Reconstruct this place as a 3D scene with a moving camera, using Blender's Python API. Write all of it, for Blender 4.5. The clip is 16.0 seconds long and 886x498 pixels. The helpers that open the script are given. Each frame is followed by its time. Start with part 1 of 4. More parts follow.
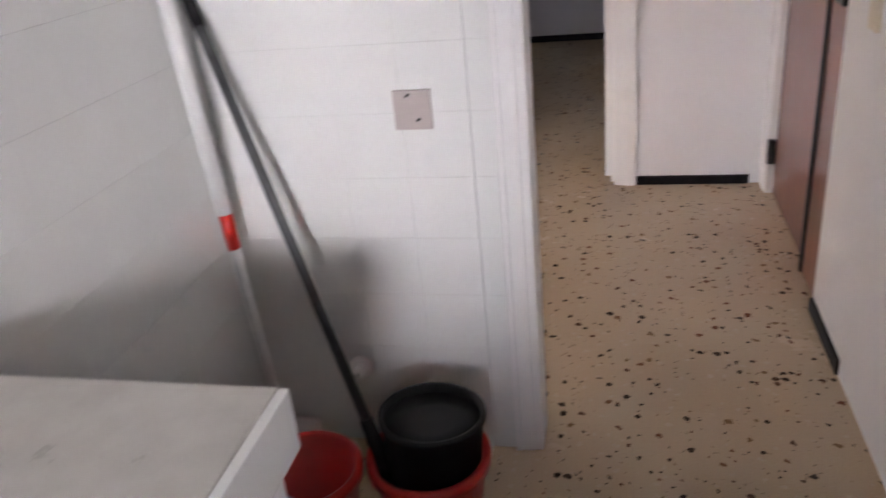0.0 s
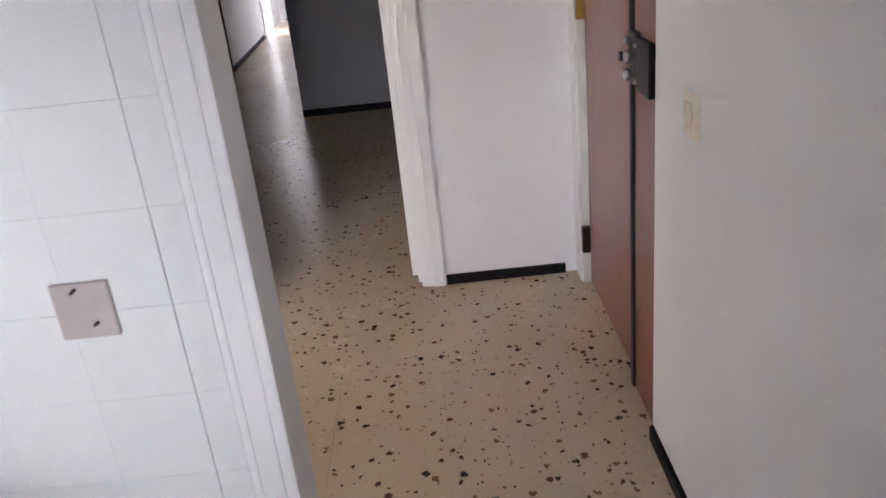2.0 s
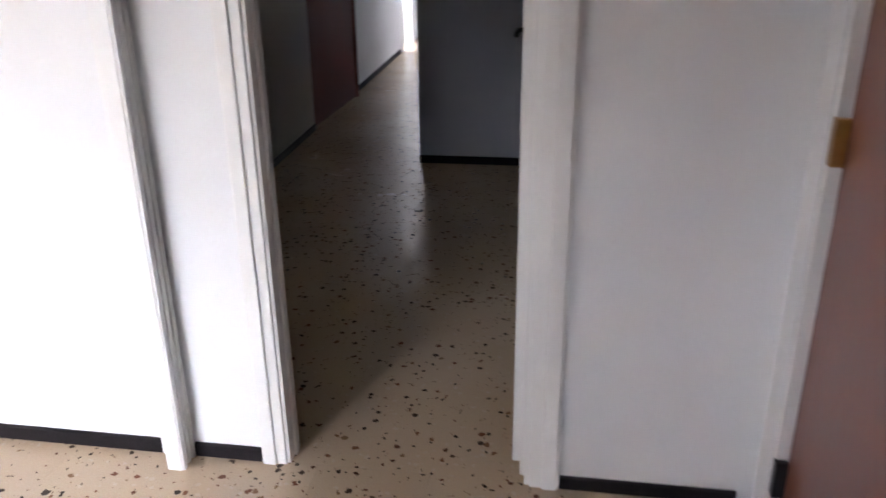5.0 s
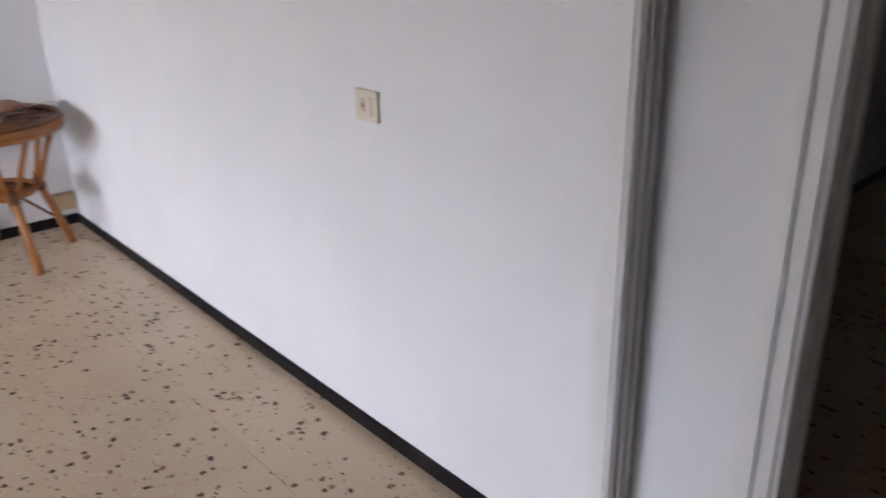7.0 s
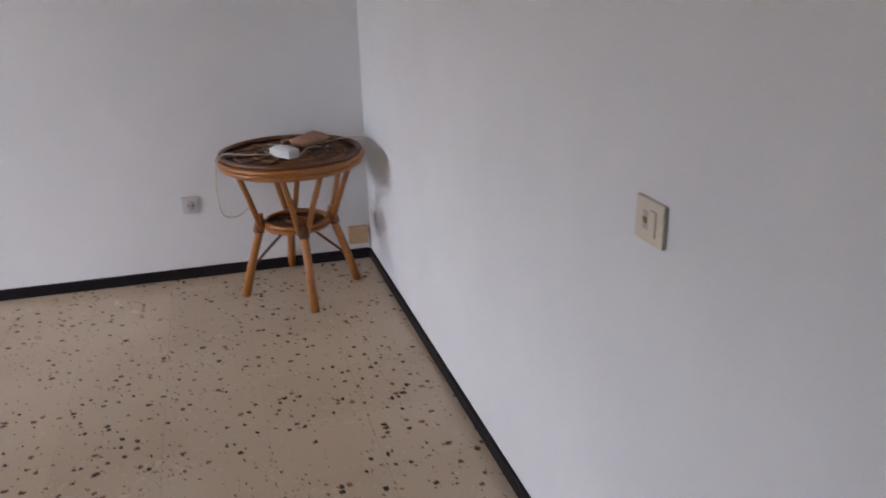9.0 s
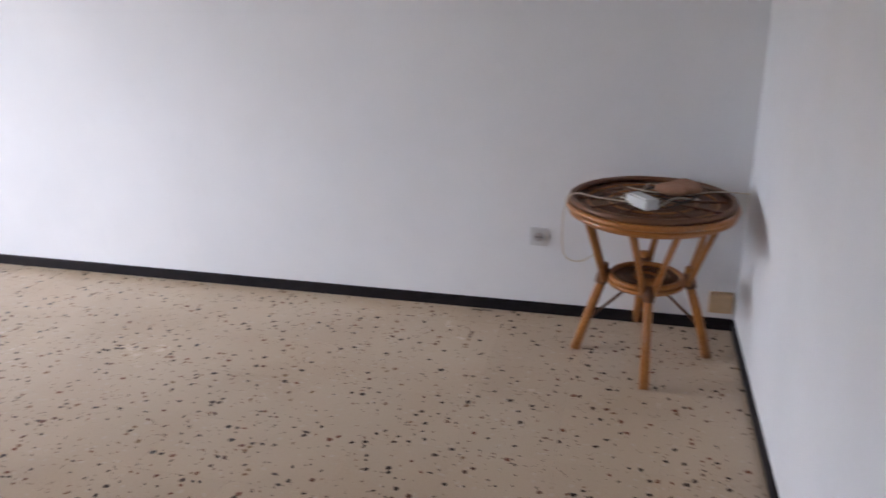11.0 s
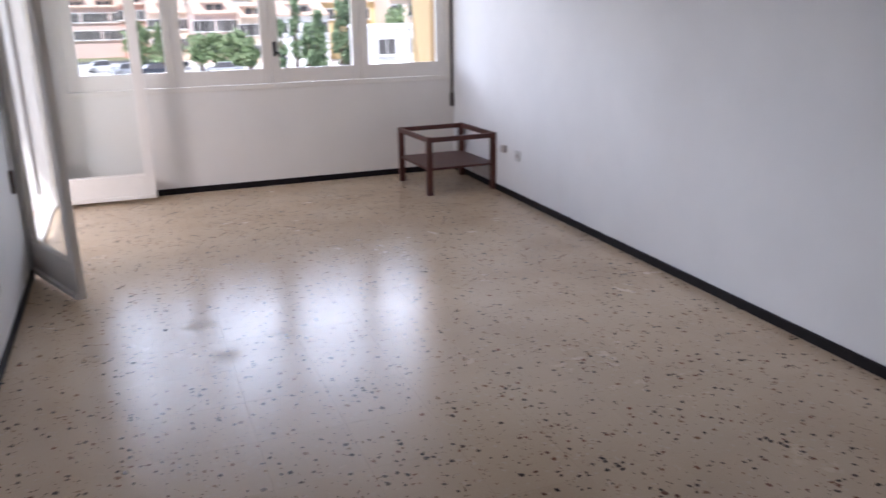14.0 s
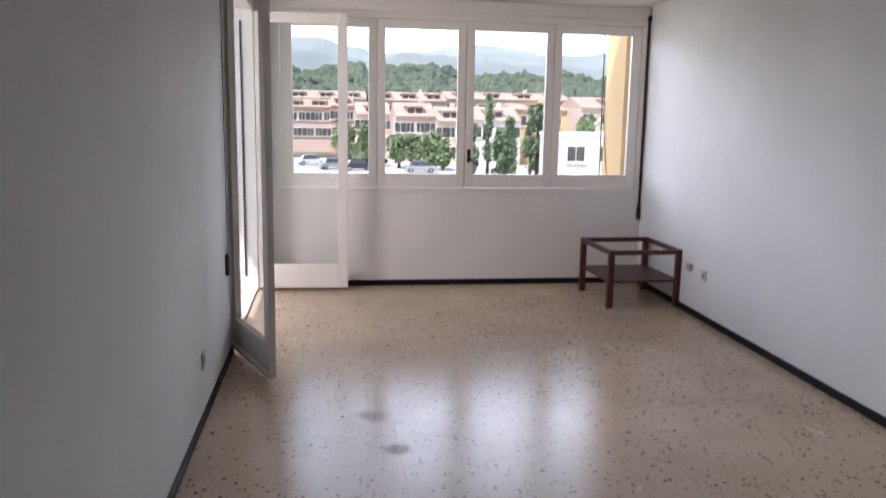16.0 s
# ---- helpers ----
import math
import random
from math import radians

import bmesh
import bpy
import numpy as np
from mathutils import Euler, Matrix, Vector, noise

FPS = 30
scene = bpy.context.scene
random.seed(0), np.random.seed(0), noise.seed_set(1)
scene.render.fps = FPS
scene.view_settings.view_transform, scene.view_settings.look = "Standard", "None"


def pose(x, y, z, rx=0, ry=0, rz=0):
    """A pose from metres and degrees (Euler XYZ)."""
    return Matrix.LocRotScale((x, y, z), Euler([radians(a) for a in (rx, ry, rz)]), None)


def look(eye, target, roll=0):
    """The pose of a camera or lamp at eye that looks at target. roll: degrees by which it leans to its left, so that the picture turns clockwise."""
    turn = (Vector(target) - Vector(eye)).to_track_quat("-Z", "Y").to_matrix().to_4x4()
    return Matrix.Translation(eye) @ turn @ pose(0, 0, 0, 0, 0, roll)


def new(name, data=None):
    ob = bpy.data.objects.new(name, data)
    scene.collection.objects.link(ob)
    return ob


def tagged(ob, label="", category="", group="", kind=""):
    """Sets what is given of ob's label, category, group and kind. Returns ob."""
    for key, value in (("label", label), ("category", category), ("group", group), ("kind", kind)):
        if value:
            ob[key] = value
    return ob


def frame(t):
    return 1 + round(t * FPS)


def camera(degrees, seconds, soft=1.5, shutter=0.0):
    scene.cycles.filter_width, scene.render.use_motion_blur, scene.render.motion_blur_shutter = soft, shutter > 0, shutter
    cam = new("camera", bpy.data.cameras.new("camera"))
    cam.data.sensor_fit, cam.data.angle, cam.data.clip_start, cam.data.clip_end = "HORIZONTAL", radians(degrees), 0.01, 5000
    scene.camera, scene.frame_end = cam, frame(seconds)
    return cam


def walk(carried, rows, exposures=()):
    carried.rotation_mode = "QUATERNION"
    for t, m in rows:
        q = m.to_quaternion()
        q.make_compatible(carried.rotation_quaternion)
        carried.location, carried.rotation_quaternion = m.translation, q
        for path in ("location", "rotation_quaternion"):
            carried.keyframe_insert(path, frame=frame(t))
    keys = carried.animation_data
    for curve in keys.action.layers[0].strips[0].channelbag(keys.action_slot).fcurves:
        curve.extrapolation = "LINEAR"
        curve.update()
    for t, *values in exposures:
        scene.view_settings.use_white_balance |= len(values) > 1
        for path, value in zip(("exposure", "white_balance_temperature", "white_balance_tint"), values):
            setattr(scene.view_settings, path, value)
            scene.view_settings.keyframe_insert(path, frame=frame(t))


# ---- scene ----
cam = camera(58.5, 16.0, soft=1.5, shutter=0.5)
PATH = [
    (0, (-1.112, 3.473, 1.36), (-0.673, 1.719, 0.505), -5.9),
    (0.5, (-1.104, 3.357, 1.366), (-0.916, 1.55, 0.53), -5.5),
    (1, (-1.125, 3.216, 1.367), (-1.057, 1.379, 0.578), -5.4),
    (1.5, (-1.167, 3.049, 1.373), (-1.124, 1.206, 0.598), -6.2),
    (2, (-1.201, 2.89, 1.382), (-1.186, 1.049, 0.599), -6.1),
    (2.5, (-1.209, 2.745, 1.385), (-1.215, 0.895, 0.626), -5.6),
    (3, (-1.21, 2.547, 1.393), (-1.285, 0.675, 0.691), -5.2),
    (3.2, (-1.213, 2.491, 1.403), (-1.291, 0.619, 0.702), -6.1),
    (5.3, (-1.149, 1.747, 1.479), (-0.713, -0.053, 0.725), 0.4),
    (5.5, (-1.142, 1.67, 1.466), (-0.582, -0.109, 0.744), 0.6),
    (6, (-1.051, 1.539, 1.434), (-0.268, -0.15, 0.703), 2.4),
    (6.5, (-0.917, 1.403, 1.456), (0.157, -0.091, 0.673), 1.7),
    (7, (-0.85, 1.174, 1.437), (0.546, -0.042, 0.68), -1.3),
    (7.5, (-0.78, 1.032, 1.457), (0.814, 0.076, 0.716), -0.7),
    (8, (-0.711, 0.942, 1.462), (0.951, 0.125, 0.707), 0.6),
    (8.2, (-0.662, 0.906, 1.462), (1.028, 0.141, 0.716), 0.7),
    (10.3, (-0.062, 0.542, 1.495), (1.834, 0.551, 0.86), -2.0),
    (10.5, (-0.042, 0.545, 1.531), (1.846, 0.66, 0.88), -0.8),
    (11, (0.082, 0.496, 1.534), (1.912, 0.94, 0.861), -0.7),
    (11.5, (0.177, 0.5, 1.511), (1.928, 1.203, 0.849), -1.3),
    (12, (0.303, 0.543, 1.54), (1.92, 1.527, 0.897), -0.1),
    (12.5, (0.381, 0.609, 1.55), (1.872, 1.775, 0.907), 0.6),
    (13, (0.481, 0.655, 1.542), (1.766, 2.066, 0.944), -0.6),
    (13.5, (0.573, 0.657, 1.559), (1.585, 2.279, 0.971), -0.5),
    (14, (0.688, 0.664, 1.532), (1.377, 2.449, 0.949), -1.0),
    (14.5, (0.729, 0.649, 1.523), (1.21, 2.502, 0.944), -1.2),
    (15, (0.722, 0.614, 1.53), (1.03, 2.509, 0.97), -1.7),
    (15.5, (0.716, 0.575, 1.552), (0.954, 2.507, 1.092), -0.2),
    (16, (0.663, 0.618, 1.583), (0.94, 2.57, 1.249), 1.0),
]
EXPOSURES = [(0.0, 4.0, 6700, 25), (1.0, 4.0, 6450, 23), (3.2, 4.1, 6250, 21), (5.4, 3.5, 6000, 19), (6.2, 3.15, 5950, 19), (7.2, 2.15, 5950, 20), (8.2, 1.75, 5980, 20), (11.0, 1.82, 5850, 19), (12.5, 1.2, 5750, 19), (13.5, 0.7, 5750, 20), (14.8, 0.56, 5850, 20), (16.0, 0.28, 5950, 20)]
walk(cam, [(t, look(eye, target, roll)) for t, eye, target, roll in PATH], EXPOSURES)

# ---------- world, sun, window light ----------
world = bpy.data.worlds.new("sky_world")
scene.world = world
world.use_nodes = True
wn = world.node_tree
wn.nodes.clear()
sky = wn.nodes.new("ShaderNodeTexSky")
sky.sky_type, sky.sun_disc = "NISHITA", False
sky.sun_elevation, sky.sun_rotation = radians(58), radians(215)
sky.air_density, sky.dust_density = 1.0, 1.5
bg = wn.nodes.new("ShaderNodeBackground")
bg.inputs["Strength"].default_value = 0.15
wo = wn.nodes.new("ShaderNodeOutputWorld")
wn.links.new(sky.outputs[0], bg.inputs["Color"])
wn.links.new(bg.outputs[0], wo.inputs["Surface"])

sun = new("sun", bpy.data.lights.new("sun", "SUN"))
sun.data.energy, sun.data.angle, sun.data.color = 5.0, radians(0.5), (1.0, 0.95, 0.87)
sun.matrix_world = look((-40, -57, 110), (0, 0, 0))


def sky_lamp(name, eye, target, width, height, watts, color=(0.86, 0.92, 1.0)):
    """The sky's light through one opening."""
    ob = new(name, bpy.data.lights.new(name, "AREA"))
    ob.data.shape, ob.data.size, ob.data.size_y = "RECTANGLE", width, height
    ob.data.energy, ob.data.color = watts, color
    ob.matrix_world = look(eye, target)
    return ob


sky_lamp("window_daylight", (1.9, 16.0, 4.7), (1.9, 4.0, 2.1), 14.0, 3.0, 620)
sky_lamp("terrace_daylight", (-3.0, 9.8, 2.5), (2.6, 3.4, 0.9), 3.0, 2.0, 150, (0.91, 0.93, 0.95))
sky_lamp("terrace_side_daylight", (-2.6, 5.5, 1.9), (-0.1, 7.7, 1.1), 1.2, 1.2, 60, (1.0, 0.92, 0.82))
sky_lamp("bedroom_daylight", (2.9, -8.9, 1.6), (0.4, -8.8, 0.8), 1.2, 1.4, 17)


# ---------- materials ----------
class Nodes:
    """A short hand for building one procedural material."""

    def __init__(self, name, rough=0.5, metal=0.0, spec=0.5):
        self.mat = bpy.data.materials.new(name)
        self.mat.use_nodes = True
        self.tree = self.mat.node_tree
        self.bsdf = self.tree.nodes["Principled BSDF"]
        self.bsdf.inputs["Roughness"].default_value = rough
        self.bsdf.inputs["Metallic"].default_value = metal
        self.bsdf.inputs["Specular IOR Level"].default_value = spec

    def add(self, kind, **values):
        n = self.tree.nodes.new(kind)
        for key, value in values.items():
            n.inputs[key.replace("_", " ")].default_value = value
        return n

    def link(self, a, b):
        self.tree.links.new(a, b)

    def place(self, world_space=False):
        if world_space:
            return self.add("ShaderNodeNewGeometry").outputs["Position"]
        return self.add("ShaderNodeTexCoord").outputs["Object"]

    def noise(self, where, scale, detail=4.0, rough=0.55, stretch=None):
        if stretch:
            m = self.add("ShaderNodeMapping")
            m.inputs["Scale"].default_value = stretch
            self.link(where, m.inputs["Vector"])
            where = m.outputs[0]
        n = self.add("ShaderNodeTexNoise", Scale=scale, Detail=detail, Roughness=rough)
        self.link(where, n.inputs["Vector"])
        return n.outputs["Fac"]

    def ramp(self, fac, *stops):
        n = self.add("ShaderNodeValToRGB")
        e = n.color_ramp.elements
        e[0].position, e[0].color = stops[0][0], (*stops[0][1], 1)
        e[1].position, e[1].color = stops[-1][0], (*stops[-1][1], 1)
        for p, c in stops[1:-1]:
            e.new(p).color = (*c, 1)
        self.link(fac, n.inputs["Fac"])
        return n.outputs["Color"]

    def mix(self, fac, a, b, how="MIX"):
        n = self.tree.nodes.new("ShaderNodeMix")
        n.data_type, n.blend_type = "RGBA", how
        for value, socket in ((fac, n.inputs[0]), (a, n.inputs[6]), (b, n.inputs[7])):
            if isinstance(value, (int, float)):
                socket.default_value = value
            elif isinstance(value, tuple):
                socket.default_value = (*value, 1)
            else:
                self.link(value, socket)
        return n.outputs[2]

    def maths(self, how, a, b=0.0):
        n = self.tree.nodes.new("ShaderNodeMath")
        n.operation = how
        for value, socket in ((a, n.inputs[0]), (b, n.inputs[1])):
            if isinstance(value, (int, float)):
                socket.default_value = value
            else:
                self.link(value, socket)
        return n.outputs[0]

    def bump(self, height, strength=0.1, distance=0.002):
        n = self.add("ShaderNodeBump", Strength=strength, Distance=distance)
        self.link(height, n.inputs["Height"])
        self.link(n.outputs[0], self.bsdf.inputs["Normal"])

    def color(self, socket):
        self.link(socket, self.bsdf.inputs["Base Color"])
        return self

    def rough(self, socket):
        self.link(socket, self.bsdf.inputs["Roughness"])


def tint(c, k):
    return tuple(min(1.0, v * k) for v in c)


def plain(name, c, rough=0.5, metal=0.0, spec=0.5, scale=30.0, vary=0.12, bump=0.05, world_space=False):
    """A surface of one colour with grain, faint blotches and a fine relief."""
    n = Nodes(name, rough, metal, spec)
    at = n.place(world_space)
    fine, wide = n.noise(at, scale, 6), n.noise(at, scale * 0.12, 3)
    both = n.mix(0.5, fine, wide)
    n.color(n.ramp(both, (0.3, tint(c, 1 - vary)), (0.7, tint(c, 1 + vary))))
    n.rough(n.maths("ADD", n.maths("MULTIPLY", fine, 0.16), max(0.02, rough - 0.08)))
    n.bump(fine, bump, 0.003)
    return n.mat


def wall_paint(name, c, rough=0.75):
    """Rolled emulsion: orange-peel grain, slight waves, faint scuffs."""
    n = Nodes(name, rough, 0, 0.3)
    at = n.place(True)
    grain, wave, scuff = n.noise(at, 140, 3), n.noise(at, 1.6, 3), n.noise(at, 9, 6, 0.7, (1, 1, 0.35))
    base = n.ramp(wave, (0.35, tint(c, 0.965)), (0.65, tint(c, 1.02)))
    n.color(n.mix(n.ramp(scuff, (0.6, (0, 0, 0)), (0.78, (0.22, 0.22, 0.22))), base, tint(c, 0.86)))
    n.bump(n.mix(0.35, grain, wave), 0.22, 0.004)
    return n.mat


def terrazzo():
    """Polished cement tile: sandy beige ground with scattered dark and rusty stone chips."""
    n = Nodes("terrazzo", 0.3, 0, 0.36)
    info = n.add("ShaderNodeObjectInfo")
    shift = n.add("ShaderNodeVectorMath")
    shift.operation = "ADD"
    spin = n.add("ShaderNodeCombineXYZ")
    n.link(n.maths("MULTIPLY", info.outputs["Random"], 37.0), spin.inputs["X"])
    n.link(n.maths("MULTIPLY", info.outputs["Random"], 91.0), spin.inputs["Y"])
    n.link(n.place(True), shift.inputs[0])
    n.link(spin.outputs[0], shift.inputs[1])
    here = shift.outputs[0]
    # warped place, so that the chips come out angular and uneven
    warp = n.add("ShaderNodeTexNoise", Scale=70.0, Detail=2.0)
    n.link(here, warp.inputs["Vector"])
    bent = n.add("ShaderNodeVectorMath")
    bent.operation = "MULTIPLY_ADD"
    n.link(warp.outputs["Color"], bent.inputs[0])
    bent.inputs[1].default_value = (0.020, 0.020, 0.0)
    n.link(here, bent.inputs[2])

    def chips(scale, size, share):
        v = n.add("ShaderNodeTexVoronoi", Scale=scale, Randomness=1.0)
        v.voronoi_dimensions = "2D"
        n.link(bent.outputs[0], v.inputs["Vector"])
        parts = n.add("ShaderNodeSeparateColor")
        n.link(v.outputs["Color"], parts.inputs[0])
        big = n.maths("MULTIPLY", parts.outputs["Green"], size)
        inside = n.maths("LESS_THAN", v.outputs["Distance"], big)
        crowd = n.maths("MULTIPLY", n.noise(n.place(True), 2.6, 2), share * 2.0)
        kept = n.maths("LESS_THAN", parts.outputs["Red"], crowd)
        return n.maths("MULTIPLY", inside, kept), parts.outputs["Blue"]

    grit = n.noise(here, 260, 3, 0.6)
    cloud = n.noise(n.place(True), 1.4, 2)
    base = n.ramp(n.mix(0.45, grit, cloud), (0.32, (0.475, 0.35, 0.235)), (0.5, (0.575, 0.445, 0.31)), (0.68, (0.645, 0.52, 0.38)))
    per_tile = n.ramp(info.outputs["Random"], (0.0, (0.97, 0.97, 0.97)), (1.0, (1.02, 1.02, 1.02)))
    base = n.mix(1.0, base, per_tile, "MULTIPLY")
    small, tone1 = chips(84.0, 0.36, 0.085)
    large, tone2 = chips(40.0, 0.46, 0.17)
    pale, tone3 = chips(52.0, 0.5, 0.10)
    dark = ((0.0, (0.03, 0.022, 0.018)), (0.55, (0.075, 0.052, 0.038)), (0.8, (0.20, 0.075, 0.04)), (1.0, (0.26, 0.17, 0.09)))
    base = n.mix(n.maths("MULTIPLY", pale, 0.3), base, (0.68, 0.60, 0.50))
    base = n.mix(n.maths("MULTIPLY", small, 0.92), base, n.ramp(tone1, *dark))
    base = n.mix(n.maths("MULTIPLY", large, 0.97), base, n.ramp(tone2, *dark))
    # two dull marks left on the polish
    spots = 0.0
    for x, y, r in ((0.87, 4.62, 0.13), (0.96, 4.18, 0.12), (1.25, 4.36, 0.05)):
        d = n.add("ShaderNodeVectorMath")
        d.operation = "DISTANCE"
        n.link(n.place(True), d.inputs[0])
        d.inputs[1].default_value = (x, y, 0)
        ragged = n.maths("ADD", d.outputs["Value"], n.maths("MULTIPLY", n.noise(n.place(True), 19, 5, 0.7), r * 2.4))
        spots = n.maths("MAXIMUM", n.maths("LESS_THAN", ragged, r * 1.72), spots)
    base = n.mix(n.maths("MULTIPLY", spots, 0.2), base, (0.30, 0.24, 0.18))
    n.color(base)
    wear = n.mix(0.45, n.noise(n.place(True), 1.3, 5, 0.65), n.noise(n.place(True), 11.0, 6, 0.7))
    n.rough(n.maths("ADD", n.maths("MULTIPLY", spots, 0.16), n.ramp(wear, (0.3, (0.16, 0.16, 0.16)), (0.7, (0.31, 0.31, 0.31)))))
    n.bump(n.noise(n.place(True), 30, 2), 0.005, 0.002)
    return n.mat


def wood(name, dark, light, rough, scale=1.0, along=(14, 14, 0.9), bump=0.12, coat=0.0):
    n = Nodes(name, rough)
    at = n.place()
    grain = n.noise(at, 6 * scale, 8, 0.65, along)
    broad = n.noise(at, 2.2 * scale, 3)
    n.color(n.ramp(n.mix(0.35, grain, broad), (0.3, dark), (0.7, light)))
    n.rough(n.maths("ADD", n.maths("MULTIPLY", grain, 0.2), max(0.03, rough - 0.1)))
    n.bsdf.inputs["Coat Weight"].default_value = coat
    n.bsdf.inputs["Coat Roughness"].default_value = 0.08
    n.bump(grain, bump, 0.002)
    return n.mat


def glass(name):
    m = bpy.data.materials.new(name)
    m.use_nodes = True
    t = m.node_tree
    t.nodes.clear()
    out = t.nodes.new("ShaderNodeOutputMaterial")
    clear = t.nodes.new("ShaderNodeBsdfTransparent")
    clear.inputs["Color"].default_value = (0.97, 0.98, 0.975, 1)
    shine = t.nodes.new("ShaderNodeBsdfGlossy")
    shine.inputs["Roughness"].default_value = 0.03
    edge = t.nodes.new("ShaderNodeLayerWeight")
    edge.inputs["Blend"].default_value = 0.5
    steep = t.nodes.new("ShaderNodeMath")
    steep.operation = "POWER"
    steep.inputs[1].default_value = 5.0
    t.links.new(edge.outputs["Facing"], steep.inputs[0])
    fres = t.nodes.new("ShaderNodeMath")
    fres.operation = "MULTIPLY_ADD"
    fres.inputs[1].default_value, fres.inputs[2].default_value = 0.7, 0.02
    t.links.new(steep.outputs[0], fres.inputs[0])
    mix = t.nodes.new("ShaderNodeMixShader")
    t.links.new(fres.outputs[0], mix.inputs[0])
    t.links.new(clear.outputs[0], mix.inputs[1])
    t.links.new(shine.outputs[0], mix.inputs[2])
    t.links.new(mix.outputs[0], out.inputs["Surface"])
    return m


def foliage(name, dark, light):
    n = Nodes(name, 0.6, 0, 0.3)
    geo = n.add("ShaderNodeNewGeometry")
    n.color(n.ramp(geo.outputs["Random Per Island"], (0.0, dark), (1.0, light)))
    return n.mat


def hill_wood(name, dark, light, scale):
    """Wooded slope seen from far off: crowns, with the shade between them painted as dark gaps."""
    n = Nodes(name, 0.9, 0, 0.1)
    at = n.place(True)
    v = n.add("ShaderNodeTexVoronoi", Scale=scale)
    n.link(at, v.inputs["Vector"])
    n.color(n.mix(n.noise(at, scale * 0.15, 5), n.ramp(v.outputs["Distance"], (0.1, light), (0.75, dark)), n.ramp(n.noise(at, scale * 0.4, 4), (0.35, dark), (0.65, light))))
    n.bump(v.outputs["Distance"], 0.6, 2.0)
    return n.mat


WHITE = wall_paint("white_wall_paint", (0.80, 0.80, 0.80))
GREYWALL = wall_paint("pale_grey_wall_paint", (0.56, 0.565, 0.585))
# darker copy of the corridor's white: the dimness near the hall is painted in
CORRIDORSHADE = wall_paint("shade_toned_corridor_paint", (0.56, 0.53, 0.49))
CEIL = wall_paint("white_ceiling_paint", (0.82, 0.81, 0.79))
ORANGE = wall_paint("ochre_render", (0.76, 0.53, 0.29), 0.9)
CREAM = wall_paint("cream_terrace_render", (0.74, 0.62, 0.46), 0.9)
GLOSSWHITE = plain("white_gloss_woodwork", (0.80, 0.79, 0.77), 0.32, scale=18, vary=0.03, bump=0.06)
# these two whites hold the warm light bounced in from outside as colour
BOUNCEWOOD = plain("bounce_warmed_window_paint", (0.79, 0.745, 0.69), 0.34, scale=18, vary=0.03, bump=0.06)
BOUNCEWHITE = wall_paint("bounce_warmed_wall_paint", (0.79, 0.755, 0.715))
TERRAZZO = terrazzo()
GROUT = plain("tile_joint", (0.42, 0.34, 0.26), 0.85, scale=60)
SKIRTING = plain("dark_stone_skirting", (0.015, 0.012, 0.013), 0.55, spec=0.12, scale=120, vary=0.45, bump=0.03, world_space=True)
CERAMIC = plain("white_ceramic_tile", (0.78, 0.79, 0.76), 0.14, scale=7, vary=0.025, bump=0.05, world_space=True)
TILEJOINT = plain("grey_tile_joint", (0.76, 0.765, 0.735), 0.9, scale=90)
STONE = plain("pale_stone_worktop", (0.52, 0.50, 0.45), 0.3, scale=22, vary=0.14, bump=0.02)
DOORWOOD = wood("varnished_door_wood", (0.19, 0.052, 0.026), (0.235, 0.070, 0.036), 0.36, 1.0, bump=0.0, coat=0.6)
DARKWOOD = wood("dark_stained_wood", (0.045, 0.012, 0.009), (0.11, 0.030, 0.020), 0.38, 1.6, (3, 3, 3))
MAHOG = wood("red_brown_door_wood", (0.11, 0.015, 0.010), (0.19, 0.030, 0.020), 0.7, 1.0)
RATTAN = wood("rattan_cane", (0.24, 0.082, 0.017), (0.48, 0.195, 0.048), 0.3, 3.0, (5, 5, 5), 0.2)
RATTANDARK = wood("dark_rattan_weave", (0.07, 0.026, 0.010), (0.19, 0.075, 0.026), 0.45, 4.0, (8, 8, 8), 0.35)
BOARD = wood("pine_board", (0.20, 0.10, 0.05), (0.33, 0.18, 0.09), 0.55)
IVORY = plain("ivory_plastic", (0.68, 0.61, 0.48), 0.35, scale=40, vary=0.06, bump=0.02)
SOCKETPL = plain("greyed_white_plastic", (0.60, 0.60, 0.585), 0.35, scale=40, vary=0.04, bump=0.02)
WHITEPL = plain("white_plastic", (0.78, 0.78, 0.76), 0.35, scale=40, vary=0.03, bump=0.02)
MAUVEPL = plain("faded_grey_plastic", (0.47, 0.41, 0.38), 0.4, scale=40, vary=0.06, bump=0.02)
BEIGEBOX = plain("beige_plastic", (0.60, 0.43, 0.25), 0.5, scale=30, vary=0.1)
BLACKPL = plain("black_plastic", (0.008, 0.0075, 0.008), 0.5, spec=0.25, scale=40, vary=0.3, bump=0.05)
REDPL = plain("red_plastic", (0.55, 0.022, 0.012), 0.32, scale=25, vary=0.12, bump=0.05)
GREYPOLE = plain("grey_painted_pole", (0.06, 0.065, 0.065), 0.4, scale=30, vary=0.2)
STEEL = plain("worn_steel", (0.52, 0.52, 0.52), 0.3, 1.0, scale=60, vary=0.15)
IRON = plain("black_iron", (0.02, 0.02, 0.022), 0.45, 0.6, scale=60, vary=0.3)
BRASS = plain("brass", (0.42, 0.24, 0.08), 0.32, 1.0, scale=60, vary=0.15)
STRAP = plain("brown_webbing", (0.05, 0.035, 0.03), 0.85, scale=300, vary=0.3, bump=0.3)
CABLE = plain("cream_cable", (0.62, 0.54, 0.42), 0.45)
RUBBER = plain("black_rubber", (0.015, 0.015, 0.015), 0.7)
